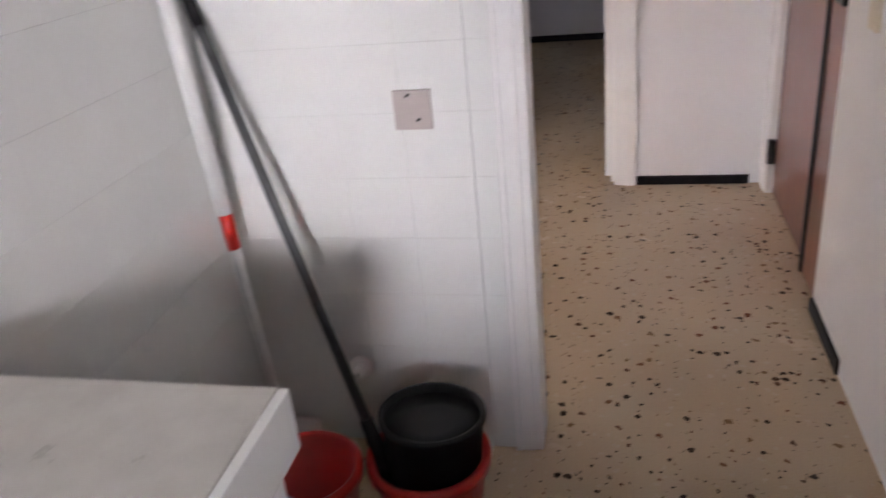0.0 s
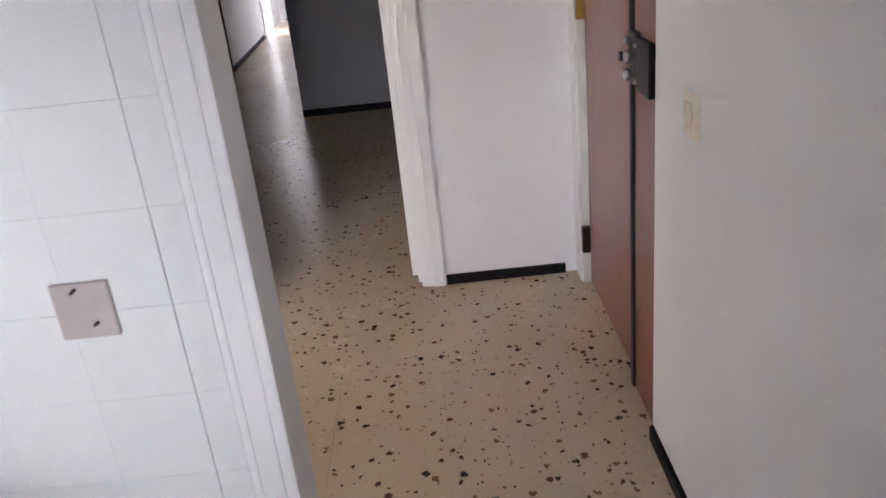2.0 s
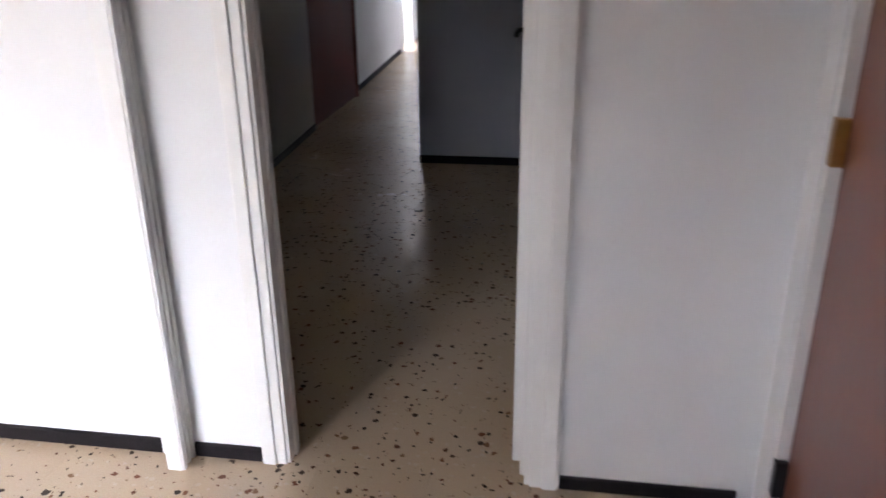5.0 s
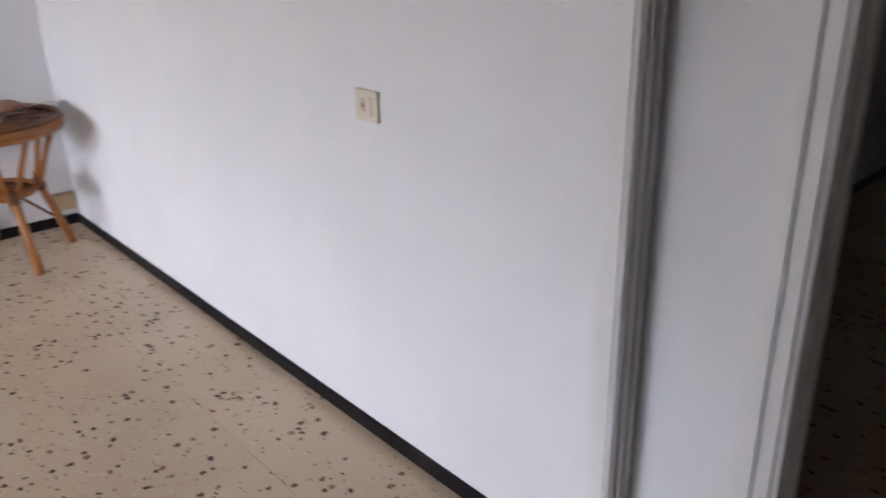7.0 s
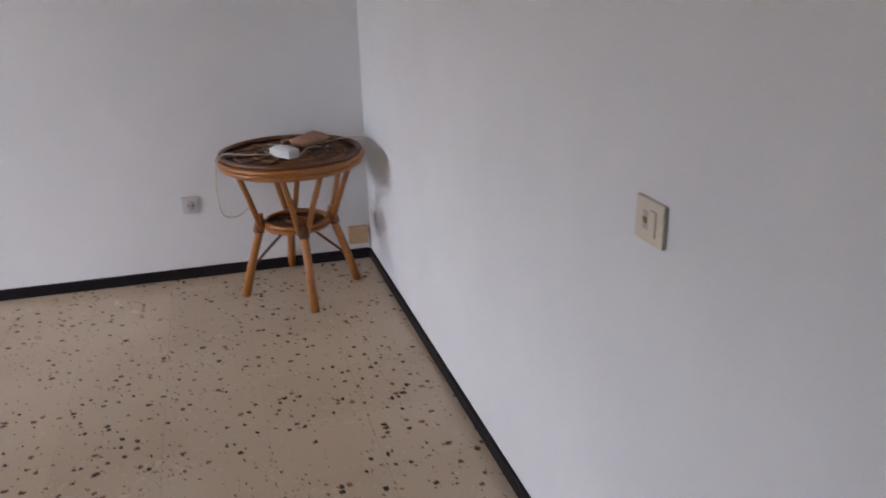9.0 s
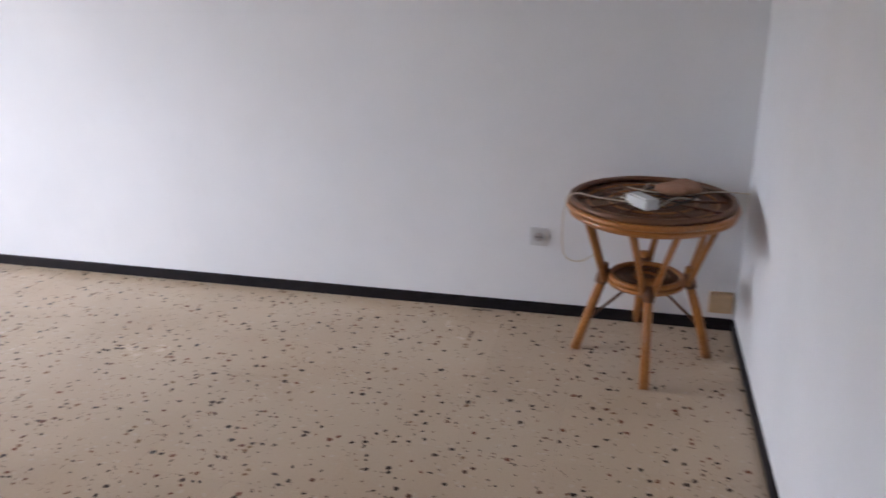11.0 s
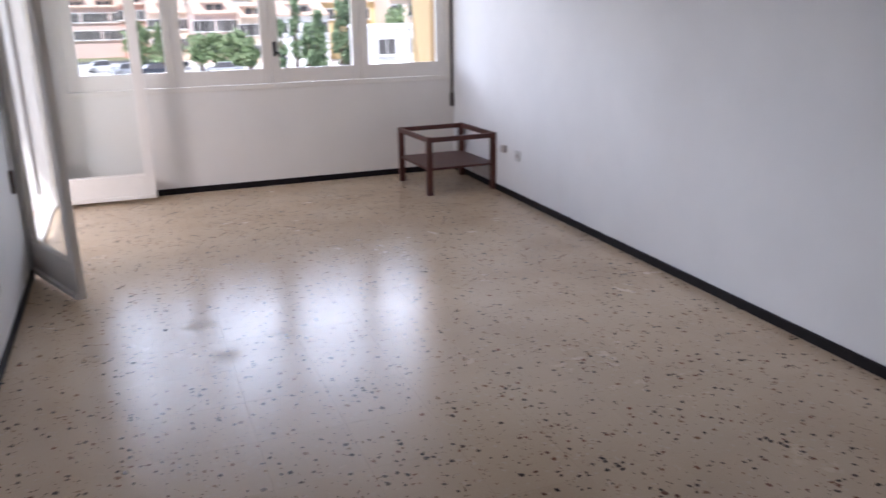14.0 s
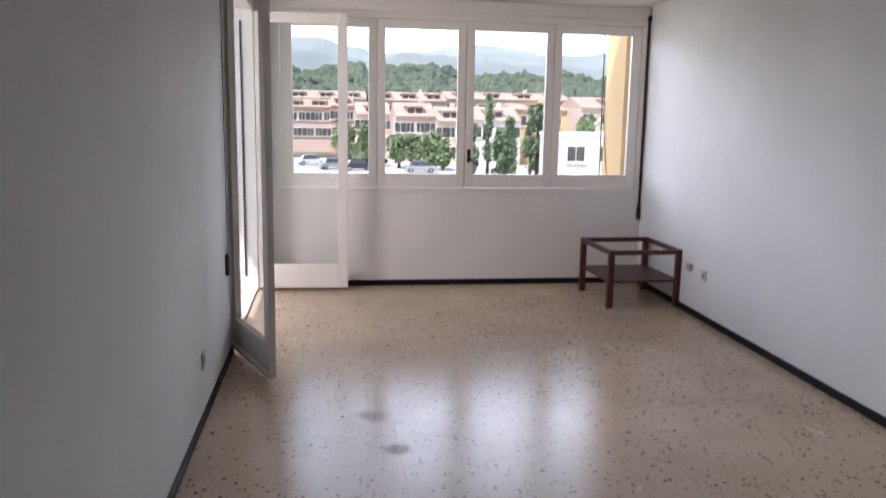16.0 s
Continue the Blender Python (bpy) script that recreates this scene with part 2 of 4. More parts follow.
CLOTH = plain("tan_cloth", (0.33, 0.17, 0.10), 0.9, scale=90, vary=0.25, bump=0.5)
GLASS = glass("window_glass")


# ---------- mesh helpers ----------
def box(bm, x0, x1, y0, y1, z0, z1, bevel=0.0):
    r = bmesh.ops.create_cube(bm, size=1.0)
    for v in r["verts"]:
        v.co = Vector(((x0 + x1) / 2 + v.co.x * (x1 - x0), (y0 + y1) / 2 + v.co.y * (y1 - y0), (z0 + z1) / 2 + v.co.z * (z1 - z0)))
    if bevel:
        es = list({e for v in r["verts"] for e in v.link_edges})
        bmesh.ops.bevel(bm, geom=es, offset=bevel, segments=2, profile=0.7, affect="EDGES")
    return bm


def tube(bm, points, r0, r1=None, sides=10, caps=True):
    """A round bar along points, tapering from r0 to r1."""
    r1 = r0 if r1 is None else r1
    pts = [Vector(p) for p in points]
    rings = []
    side = None
    for i, p in enumerate(pts):
        d = (pts[min(i + 1, len(pts) - 1)] - pts[max(i - 1, 0)]).normalized()
        if side is None:
            side = d.orthogonal().normalized()
        side = (side - d * side.dot(d)).normalized()
        up = d.cross(side)
        r = r0 + (r1 - r0) * i / max(1, len(pts) - 1)
        rings.append([bm.verts.new(p + side * (r * math.cos(a)) + up * (r * math.sin(a))) for a in (math.tau * k / sides for k in range(sides))])
    for a, b in zip(rings, rings[1:]):
        for k in range(sides):
            f = bm.faces.new((a[k], a[(k + 1) % sides], b[(k + 1) % sides], b[k]))
            f.smooth = True
    if caps:
        bm.faces.new(rings[0][::-1])
        bm.faces.new(rings[-1])
    return bm


def ring(bm, center, radius, thick, squash=1.0, segs=40, sides=8):
    """A closed hoop lying flat."""
    c = Vector(center)
    rows = []
    for i in range(segs):
        a = math.tau * i / segs
        d = Vector((math.cos(a), math.sin(a), 0))
        rows.append([bm.verts.new(c + d * (radius + thick * math.cos(b)) + Vector((0, 0, thick * squash * math.sin(b)))) for b in (math.tau * k / sides for k in range(sides))])
    for i in range(segs):
        p, q = rows[i], rows[(i + 1) % segs]
        for k in range(sides):
            f = bm.faces.new((p[k], q[k], q[(k + 1) % sides], p[(k + 1) % sides]))
            f.smooth = True
    return bm


def lathe(bm, profile, center=(0, 0, 0), segs=36):
    """Turns (radius, height) pairs about an upright axis."""
    c = Vector(center)
    rows = []
    for r, z in profile:
        rows.append([bm.verts.new(c + Vector((r * math.cos(a), r * math.sin(a), z))) for a in (math.tau * k / segs for k in range(segs))])
    for p, q in zip(rows, rows[1:]):
        for k in range(segs):
            f = bm.faces.new((p[k], p[(k + 1) % segs], q[(k + 1) % segs], q[k]))
            f.smooth = True
    return bm


def to_mesh(name, bm, material):
    bmesh.ops.recalc_face_normals(bm, faces=bm.faces)
    me = bpy.data.meshes.new(name)
    bm.to_mesh(me)
    bm.free()
    me.materials.append(material)
    return me


def solid(name, bm, material, label="", category="", group="", kind=""):
    return tagged(new(name, to_mesh(name, bm, material)), label, category, group, kind)


def part(name, bm, material, parent, label=""):
    ob = new(name, to_mesh(name, bm, material))
    ob.parent = parent
    return tagged(ob, label)


def base(name, m, label, category, group=""):
    ob = new(name)
    ob.matrix_world = m
    ob.empty_display_size = 0.1
    return tagged(ob, label, category, group)


def structure(name, boxes, material, label="", bevel=0.0):
    bm = bmesh.new()
    for b in boxes:
        box(bm, *b, bevel)
    return solid(name, bm, material, label, "", "", "structure")


# ---------- plan ----------
H = 2.6                      # ceiling
LEN = 7.875                  # inner face of the window wall
T = 0.07


def east_x(y):
    """Inner face of the long wall, which is a little out of square."""
    return 3.47 + 0.0175 * y


# ---------- setting ----------
tile = 0.335
floor = structure("floor", [(-0.19, 3.75, -0.12, 8.08, -0.20, -0.004), (-2.2, -0.19, -0.12, 5.4, -0.20, -0.004), (-2.4, 1.9, -10.5, -0.12, -0.20, -0.004)], GROUT, "beige polished terrazzo tile floor with dark stone chips")
# the strip over the terrace is an unseen addition that keeps sun off the floor
ceiling = structure("ceiling", [(-2.4, 3.9, -10.5, 5.3, H, H + 0.2), (-0.9, 3.9, 5.3, 8.08, H, H + 0.2)], CEIL, "plain white painted ceiling")

wall_south = structure("wall_south", [
    (-0.37, 3.75, -T, 0, 0, H), (-1.11, -0.37, -T, 0, 2.08, H), (-2.40, -1.11, -T, 0, 0, H)], WHITE, "smooth white painted wall with dark skirting")
bm = bmesh.new()
ends = [(east_x(0), 0.0), (east_x(LEN), LEN)]
lo = [bm.verts.new((x, y, 0)) for x, y in ends] + [bm.verts.new((x + 0.2, y, 0)) for x, y in ends[::-1]]
hi = [bm.verts.new((v.co.x, v.co.y, H)) for v in lo]
bm.faces.new(lo)
bm.faces.new(hi)
for i in range(4):
    bm.faces.new((lo[i], lo[(i + 1) % 4], hi[(i + 1) % 4], hi[i]))
wall_east = solid("wall_east", bm, WHITE, "long smooth white painted wall", kind="structure")
WX0, WX1, WZ0, WZ1 = 0.17, 3.575, 0.872, 2.47
wall_north = structure("wall_north", [
    (-0.19, 3.9, LEN, LEN + 0.22, 0, WZ0), (-0.19, 3.9, LEN, LEN + 0.22, WZ1, H), (-0.19, WX0, LEN, LEN + 0.22, WZ0, WZ1), (WX1, 3.9, LEN, LEN + 0.22, WZ0, WZ1)], BOUNCEWHITE, "white painted wall under the wide window, tinted with warm bounce light")
DY0, DY1 = 5.90, 7.72
wall_west = structure("wall_west", [
    (-0.19, 0, 1.75, DY0, 0, H), (-0.19, 0, DY0, DY1, 2.46, H), (-0.19, 0, DY1, LEN, 0, H), (-0.11, 0.0, 0.0, 1.75, 2.10, H)], WHITE, "white painted wall with the terrace door opening")
KX0, KX1 = -1.703, -0.900
wall_kitchen = structure("wall_kitchen", [
    (KX1, -0.19, 1.75, 1.85, 0, H), (KX0, KX1, 1.75, 1.85, 2.06, H)], WHITE, "white wall between kitchen and entrance hall")
wall_hall = structure("wall_hall", [
    (-1.95, -1.705, 1.11, 1.475, 0, H), (-1.95, -1.705, 0.0, 1.11, 2.08, H), (-1.95, -1.705, 0.0, 0.10, 0, 2.08)], WHITE, "white painted hall wall beside the entrance door")
wall_kitchen_west = structure("wall_kitchen_west", [(-1.95, -1.703, 1.475, 5.3, 0, H)], WHITE, "plain white kitchen wall")
wall_kitchen_north = structure("wall_kitchen_north", [
    (-1.703, -1.42, 5.15, 5.3, 0, H), (-1.05, -0.19, 5.15, 5.3, 0, H), (-1.42, -1.05, 5.15, 5.3, 0, 1.44), (-1.42, -1.05, 5.15, 5.3, 1.82, H)], WHITE, "white kitchen wall with a window opening")


def corridor_x(y):
    return 0.66 - 0.045 * y


# the near stretch carries its shade in the paint, the others are plain white
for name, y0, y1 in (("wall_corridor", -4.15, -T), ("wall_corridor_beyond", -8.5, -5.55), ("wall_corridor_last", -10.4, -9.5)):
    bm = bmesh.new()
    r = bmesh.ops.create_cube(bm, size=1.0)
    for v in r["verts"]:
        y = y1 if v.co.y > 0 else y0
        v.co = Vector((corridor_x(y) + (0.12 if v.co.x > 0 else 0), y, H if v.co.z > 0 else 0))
    solid(name, bm, CORRIDORSHADE if name == "wall_corridor" else WHITE, "off-white corridor wall running to a bright room", kind="structure")
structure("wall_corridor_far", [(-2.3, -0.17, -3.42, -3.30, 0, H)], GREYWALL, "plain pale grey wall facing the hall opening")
structure("wall_corridor_side", [(-0.29, -0.17, -10.4, -3.42, 0, H)], WHITE, "plain white corridor side wall")
structure("wall_corridor_west", [(-2.4, -2.3, -3.4, -0.12, 0, H)], WHITE, "plain white lobby wall")
structure("wall_corridor_end", [(-0.29, 3.6, -10.5, -10.4, 0, H)], WHITE, "plain white wall at the corridor end")
structure("wall_bedroom", [(3.4, 3.5, -10.4, -7.0, 0, H), (1.05, 3.4, -7.2, -7.1, 0, H)], WHITE, "plain white wall of the bright room")


# skirting: one strip a wall run
def skirting(name, x0, y0, x1, y1, nx, ny, h=0.053):
    """A dark stone strip along a wall foot, standing off the wall towards (nx, ny)."""
    n = Vector((nx, ny, 0)).normalized()
    a, b = Vector((x0, y0, 0)), Vector((x1, y1, 0))
    out = 0.011
    bm = bmesh.new()
    prof = ((0.0, 0.0), (out, 0.0), (out, h - 0.004), (out - 0.004, h), (0.0, h))
    rows = [[bm.verts.new(p + n * o + Vector((0, 0, z))) for o, z in prof] for p in (a, b)]
    for i in range(5):
        bm.faces.new((rows[0][i], rows[0][(i + 1) % 5], rows[1][(i + 1) % 5], rows[1][i]))
    bm.faces.new(rows[0][::-1])
    bm.faces.new(rows[1])
    return solid(name, bm, SKIRTING, "dark grey stone skirting strip", kind="structure")


skirting("baseboard_south", 0.021, 0, east_x(0), 0, 0, 1, 0.048)
skirting("baseboard_east", east_x(0), 0.011, east_x(LEN), LEN, -1, 0.0175)
skirting("baseboard_north", 0.0, LEN, east_x(LEN) - 0.012, LEN, 0, -1)
skirting("baseboard_west", 0, 1.80, 0, DY0 - 0.05, 1, 0)
skirting("baseboard_hall_south", -0.30, 0, -0.086, 0, 0, 1, 0.045)
skirting("baseboard_hall_corner", -1.66, 0, -1.18, 0, 0, 1, 0.040)
skirting("baseboard_hall_west", -1.705, 1.115, -1.705, 1.475, 1, 0, 0.045)
skirting("baseboard_corridor_far", -2.3, -3.30, -0.17, -3.30, 0, 1)
skirting("baseboard_corridor", corridor_x(-0.12), -0.12, corridor_x(-4.15), -4.15, -1, 0)
skirting("baseboard_corridor_beyond", corridor_x(-5.55), -5.55, corridor_x(-8.4), -8.4, -1, 0)


# ---------- door linings ----------
def lining(name, boxes, label, steps=()):
    """Painted woodwork round an opening: flat boards with a stepped moulding."""
    bm = bmesh.new()
    for b in boxes:
        box(bm, *b, 0.004)
    for b in steps:
        box(bm, *b, 0.005)
    return solid(name, bm, GLOSSWHITE, label, kind="structure")


lining("door_frame_corridor", [
    (-0.375, -0.30, 0.0, 0.014, 0, 2.14), (-1.178, -1.095, 0.0, 0.014, 0, 2.14), (-1.095, -0.375, 0.0, 0.014, 2.06, 2.14),
    (-0.385, -0.37, -T - 0.012, 0.006, 0, 2.08), (-1.11, -1.08, -T - 0.012, 0.006, 0, 2.08), (-1.08, -0.385, -T - 0.012, 0.006, 2.05, 2.08)],
    "white painted door frame round the corridor opening",
    [(-0.392, -0.384, -0.060, -0.035, 0, 2.05), (-1.08, -1.065, -0.060, -0.035, 0, 2.05), (-0.345, -0.305, 0.013, 0.022, 0, 2.14), (-1.173, -1.13, 0.013, 0.022, 0, 2.14)])
lining("door_frame_living", [
    (-0.078, -0.032, 0.0, 0.087, 0, 2.10), (-0.031, 0.020, 0.0, 0.014, 0, 2.14), (-0.078, -0.032, 1.663, 1.75, 0, 2.10), (-0.078, -0.032, 0.087, 1.663, 2.04, 2.10)],
    "white painted frame between hall and living room",
    [(-0.085, -0.077, 0.006, 0.024, 0, 2.04), (-0.083, -0.077, 0.036, 0.050, 0, 2.04), (-0.087, -0.077, 0.066, 0.084, 0, 2.04), (-0.029, -0.014, 0.013, 0.022, 0, 2.12), (-0.085, -0.077, 1.666, 1.684, 0, 2.04)])
lining("door_frame_kitchen", [
    (KX1, KX1 + 0.050, 1.85, 1.866, 0, 2.13), (KX0, KX1, 1.85, 1.866, 2.05, 2.13),
    (KX1 - 0.02, KX1, 1.74, 1.862, 0, 2.06)],
    "white painted kitchen door frame without its door",
    [(KX1 + 0.034, KX1 + 0.048, 1.865, 1.869, 0, 2.13)])
lining("door_frame_far", [(corridor_x(-8.5) - 0.02, corridor_x(-8.5) + 0.12, -8.59, -8.5, 0, 2.1), (corridor_x(-9.5) - 0.02, corridor_x(-9.5) + 0.12, -9.5, -9.42, 0, 2.1)], "white door frame at the far end of the corridor")


# ---------- living room ----------
def coffee_table():
    """Dark frame that has lost its top, with a low shelf."""
    ob = base("coffee_table", pose(3.262, 7.212, 0, 0, 0, 1.6), "dark brown wooden coffee table frame without its top", "table")
    w, d, h, leg = 0.325, 0.365, 0.496, 0.048
    for sx in (-1, 1):
        for sy in (-1, 1):
            part("leg", box(bmesh.new(), sx * w - (leg if sx > 0 else 0), sx * w + (leg if sx < 0 else 0), sy * d - (leg if sy > 0 else 0), sy * d + (leg if sy < 0 else 0), 0, h, 0.004), DARKWOOD, ob)
    for s in (-1, 1):
        part("rail", box(bmesh.new(), -w + leg, w - leg, s * d - (0.03 if s > 0 else 0), s * d + (0.03 if s < 0 else 0), h - 0.042, h - 0.002, 0.004), DARKWOOD, ob)
        part("rail", box(bmesh.new(), s * w - (0.03 if s > 0 else 0), s * w + (0.03 if s < 0 else 0), -d + leg, d - leg, h - 0.042, h - 0.002, 0.004), DARKWOOD, ob)
    part("shelf", box(bmesh.new(), -w + 0.01, w - 0.01, -d + 0.01, d - 0.01, 0.215, 0.235, 0.004), DARKWOOD, ob, "dark brown low shelf board")


coffee_table()


def rattan_table():
    """Round cane table: forked legs, a small round shelf at the waist, a woven top with a bound rim."""
    ob = base("rattan_table", pose(3.170, 0.400, 0, 0, 0, 3), "honey brown rattan round side table in the corner", "table")
    top, waist, R = 0.668, 0.340, 0.314
    # top: dished woven disc with bound rim
    bm = bmesh.new()
    lathe(bm, [(0.001, top - 0.012), (R - 0.01, top - 0.012), (R - 0.01, top - 0.026), (0.001, top - 0.026)], segs=48)
    part("tabletop", bm, RATTANDARK, ob, "dark woven rattan table top")
    for k, (dr, z, th) in enumerate(((0.0, top, 0.013), (0.012, top - 0.022, 0.013), (0.004, top - 0.044, 0.012), (-0.016, top - 0.058, 0.010))):
        part("rim", ring(bmesh.new(), (0, 0, z), R - 0.005 + dr, th, 1.0, 56), RATTAN if k else RATTANDARK, ob)
    for k in range(6):
        part("woven_hoop", ring(bmesh.new(), (0, 0, top - 0.010), 0.04 + 0.042 * k, 0.006, 0.8, 40, 6), RATTAN if k % 2 else RATTANDARK, ob)
    for k in range(12):
        a = math.tau * k / 12
        part("spoke", tube(bmesh.new(), [(0.03 * math.cos(a), 0.03 * math.sin(a), top - 0.006), (0.285 * math.cos(a), 0.285 * math.sin(a), top - 0.006)], 0.0055, sides=6), RATTANDARK, ob)
    # shelf at the waist
    part("shelf", lathe(bmesh.new(), [(0.001, waist - 0.004), (0.135, waist - 0.004), (0.135, waist - 0.016), (0.001, waist - 0.016)], segs=36), RATTANDARK, ob, "small woven rattan shelf")
    for k, (r, z, th) in enumerate(((0.14, waist + 0.004, 0.011), (0.145, waist - 0.016, 0.011), (0.09, waist + 0.001, 0.006), (0.045, waist + 0.001, 0.006))):
        part("shelf_hoop", ring(bmesh.new(), (0, 0, z), r, th, 1.0, 40), RATTAN if k != 2 else RATTANDARK, ob)
    for q in range(4):
        a = math.pi + math.tau * q / 4
        c, s = math.cos(a), math.sin(a)
        spread = 0.268 if q % 2 else 0.315
        foot = Vector((spread * c, spread * s, 0.0))
        knee = Vector((0.165 * c, 0.165 * s, waist + 0.0))
        leg = part("leg", tube(bmesh.new(), [foot, foot.lerp(knee, 0.5) + Vector((c, s, 0)) * 0.004, knee, knee + Vector((0.004 * c, 0.004 * s, 0.05))], 0.020, 0.018, 12), RATTAN, ob)
        part("binding", tube(bmesh.new(), [knee + Vector((0, 0, -0.035)) + Vector((c, s, 0)) * 0.014, knee + Vector((0, 0, 0.028))], 0.0245, 0.023, 12), RATTANDARK, leg)
        for sgn in (-1, 1):
            b = a + sgn * 0.33
            up = Vector((0.272 * math.cos(b), 0.272 * math.sin(b), top - 0.045))
            side = Vector((-s, c, 0)) * (0.016 * sgn)
            part("branch", tube(bmesh.new(), [knee + side + Vector((0, 0, -0.02)), (knee + side).lerp(up, 0.5), up], 0.0135, 0.0125, 10), RATTAN, ob)
        low = foot.lerp(knee, 0.40)
        part("brace", tube(bmesh.new(), [low, Vector((0.03 * c, 0.03 * s, waist - 0.016))], 0.0065, sides=8), RATTANDARK, ob)


rattan_table()

# clutter on the rattan table
TT = 0.675
strip = base("adapter_block", pose(3.02, 0.44, TT, 0, 0, 35), "white plastic adapter block lying on the table", "adapter")
part("body", box(bmesh.new(), -0.065, 0.065, -0.03, 0.03, 0.004, 0.042, 0.008), WHITEPL, strip)
part("face", box(bmesh.new(), -0.055, 0.055, -0.022, 0.022, 0.0425, 0.047, 0.003), WHITEPL, strip)


def cable(name, points, r, material, label):
    """A smooth lead through points."""
    pts = [Vector(p) for p in points]
    fine = []
    for i in range(len(pts) - 1):
        a, b, c, d = pts[max(i - 1, 0)], pts[i], pts[i + 1], pts[min(i + 2, len(pts) - 1)]
        for k in range(7):
            t = k / 7
            fine.append(0.5 * ((2 * b) + (c - a) * t + (2 * a - 5 * b + 4 * c - d) * t * t + (3 * b - a - 3 * c + d) * t ** 3))
    fine.append(pts[-1])
    return solid(name, tube(bmesh.new(), fine, r, r, 7), material, label, "cable")


cable("hanging_cable", [(3.03, 0.49, TT + 0.016), (3.05, 0.60, TT + 0.020), (3.09, 0.70, TT + 0.02), (3.12, 0.735, TT - 0.06), (3.14, 0.74, TT - 0.20), (3.16, 0.72, TT - 0.275), (3.18, 0.66, TT - 0.29), (3.22, 0.60, TT - 0.26)], 0.0028, CABLE, "thin cream cable hanging off the table edge")
for k in range(4):
    a = 0.9 + k * 1.3
    cable("loose_cable", [(3.15 + (0.06 + 0.05 * ((j + k) % 3)) * math.cos(a + j * 0.8), 0.39 + (0.07 + 0.045 * ((j + 2 * k) % 3)) * math.sin(a + j * 0.8), TT + 0.008 + 0.010 * ((j + k) % 2)) for j in range(7)], 0.0032, CABLE if k % 2 else BLACKPL, "tangled lead lying on the table top")
cable("stiff_wire", [(3.16, 0.30, TT + 0.012), (3.18, 0.16, TT + 0.03), (3.19, 0.04, TT + 0.025)], 0.0022, CABLE, "stiff wire sticking out over the table rim")
bm = bmesh.new()
for k in range(5):
    r = bmesh.ops.create_icosphere(bm, subdivisions=2, radius=0.06)
    off = Vector((0.035 * math.cos(k * 1.4), 0.035 * math.sin(k * 1.4), 0.016 + 0.004 * k))
    for v in r["verts"]:
        v.co = Vector((v.co.x, v.co.y, v.co.z * 0.33)) + off + Vector((0, 0, 0.006 * noise.noise(v.co * 30)))
for f in bm.faces:
    f.smooth = True
cloth = solid("crumpled_cloth", bm, CLOTH, "crumpled brown cloth bundle lying on the table", "cloth")
cloth.location = (3.23, 0.30, TT)


# ---------- plates, sockets, switches ----------
def plate(name, m, material, label, category, w=0.082, h=0.082, kind="socket", group="wall plates"):
    """Wall plate on its back, facing +z of m."""
    ob = base(name, m, label, category, group)
    part("cover", box(bmesh.new(), -w / 2, w / 2, -h / 2, h / 2, 0, 0.010, 0.003), material, ob)
    if kind == "socket":
        part("insert", lathe(bmesh.new(), [(0.028, 0.0095), (0.028, 0.0125), (0.022, 0.0125), (0.021, 0.0105), (0.001, 0.0105)], segs=24), material, ob)
        part("well", lathe(bmesh.new(), [(0.0205, 0.0100), (0.0205, 0.0110), (0.001, 0.0110)], segs=20), MAUVEPL, ob, "grey socket well")
        for s in (-1, 1):
            part("hole", tube(bmesh.new(), [(s * 0.0095, 0, 0.0100), (s * 0.0095, 0, 0.0118)], 0.0048, sides=10), BLACKPL, ob)
    elif kind == "switch":
        part("rocker", box(bmesh.new(), -0.024, -0.001, -0.026, 0.026, 0.0095, 0.0145, 0.002), material, ob)
        part("rocker", box(bmesh.new(), 0.001, 0.024, -0.026, 0.026, 0.0095, 0.0135, 0.002), material, ob)
    elif kind == "worn":
        part("rocker", box(bmesh.new(), 0.004, 0.024, -0.024, 0.024, 0.0095, 0.0135, 0.002), material, ob)
        part("opening", box(bmesh.new(), -0.020, -0.004, -0.016, 0.018, 0.0095, 0.0106), MAUVEPL, ob, "worn grey patch where a switch is missing")
        part("contact", box(bmesh.new(), -0.016, -0.008, -0.004, 0.006, 0.0105, 0.0135, 0.001), BRASS, ob)
    elif kind == "blank":
        for x, y in ((-0.012, 0.030), (0.008, -0.024)):
            part("screw", tube(bmesh.new(), [(x, y, 0.0098), (x + 0.008, y + 0.006, 0.0110)], 0.0026, sides=8), IRON, ob)
    return ob


FACE_W = Matrix.Rotation(radians(-90), 4, "Z") @ Matrix.Rotation(radians(90), 4, "X")     # faces -x
FACE_E = Matrix.Rotation(radians(90), 4, "Z") @ Matrix.Rotation(radians(90), 4, "X")      # faces +x
FACE_N = Matrix.Rotation(radians(180), 4, "Z") @ Matrix.Rotation(radians(90), 4, "X")     # faces +y
plate("wall_socket", Matrix.Translation((east_x(0.87), 0.872, 0.376)) @ FACE_W, SOCKETPL, "greyed white wall socket low on the white wall", "socket", 0.078, 0.084)
plate("wall_socket", Matrix.Translation((east_x(6.42), 6.42, 0.362)) @ FACE_W, SOCKETPL, "greyed white wall socket beside the coffee table", "socket", 0.078, 0.085)
plate("wall_socket", Matrix.Translation((0, 4.65, 0.325)) @ FACE_E, SOCKETPL, "greyed white wall socket near the terrace door", "socket", 0.08, 0.085)
plate("light_switch", Matrix.Translation((0.770, 0, 1.020)) @ FACE_N, IVORY, "yellowed light switch with one rocker missing", "switch", 0.092, 0.080, "worn")
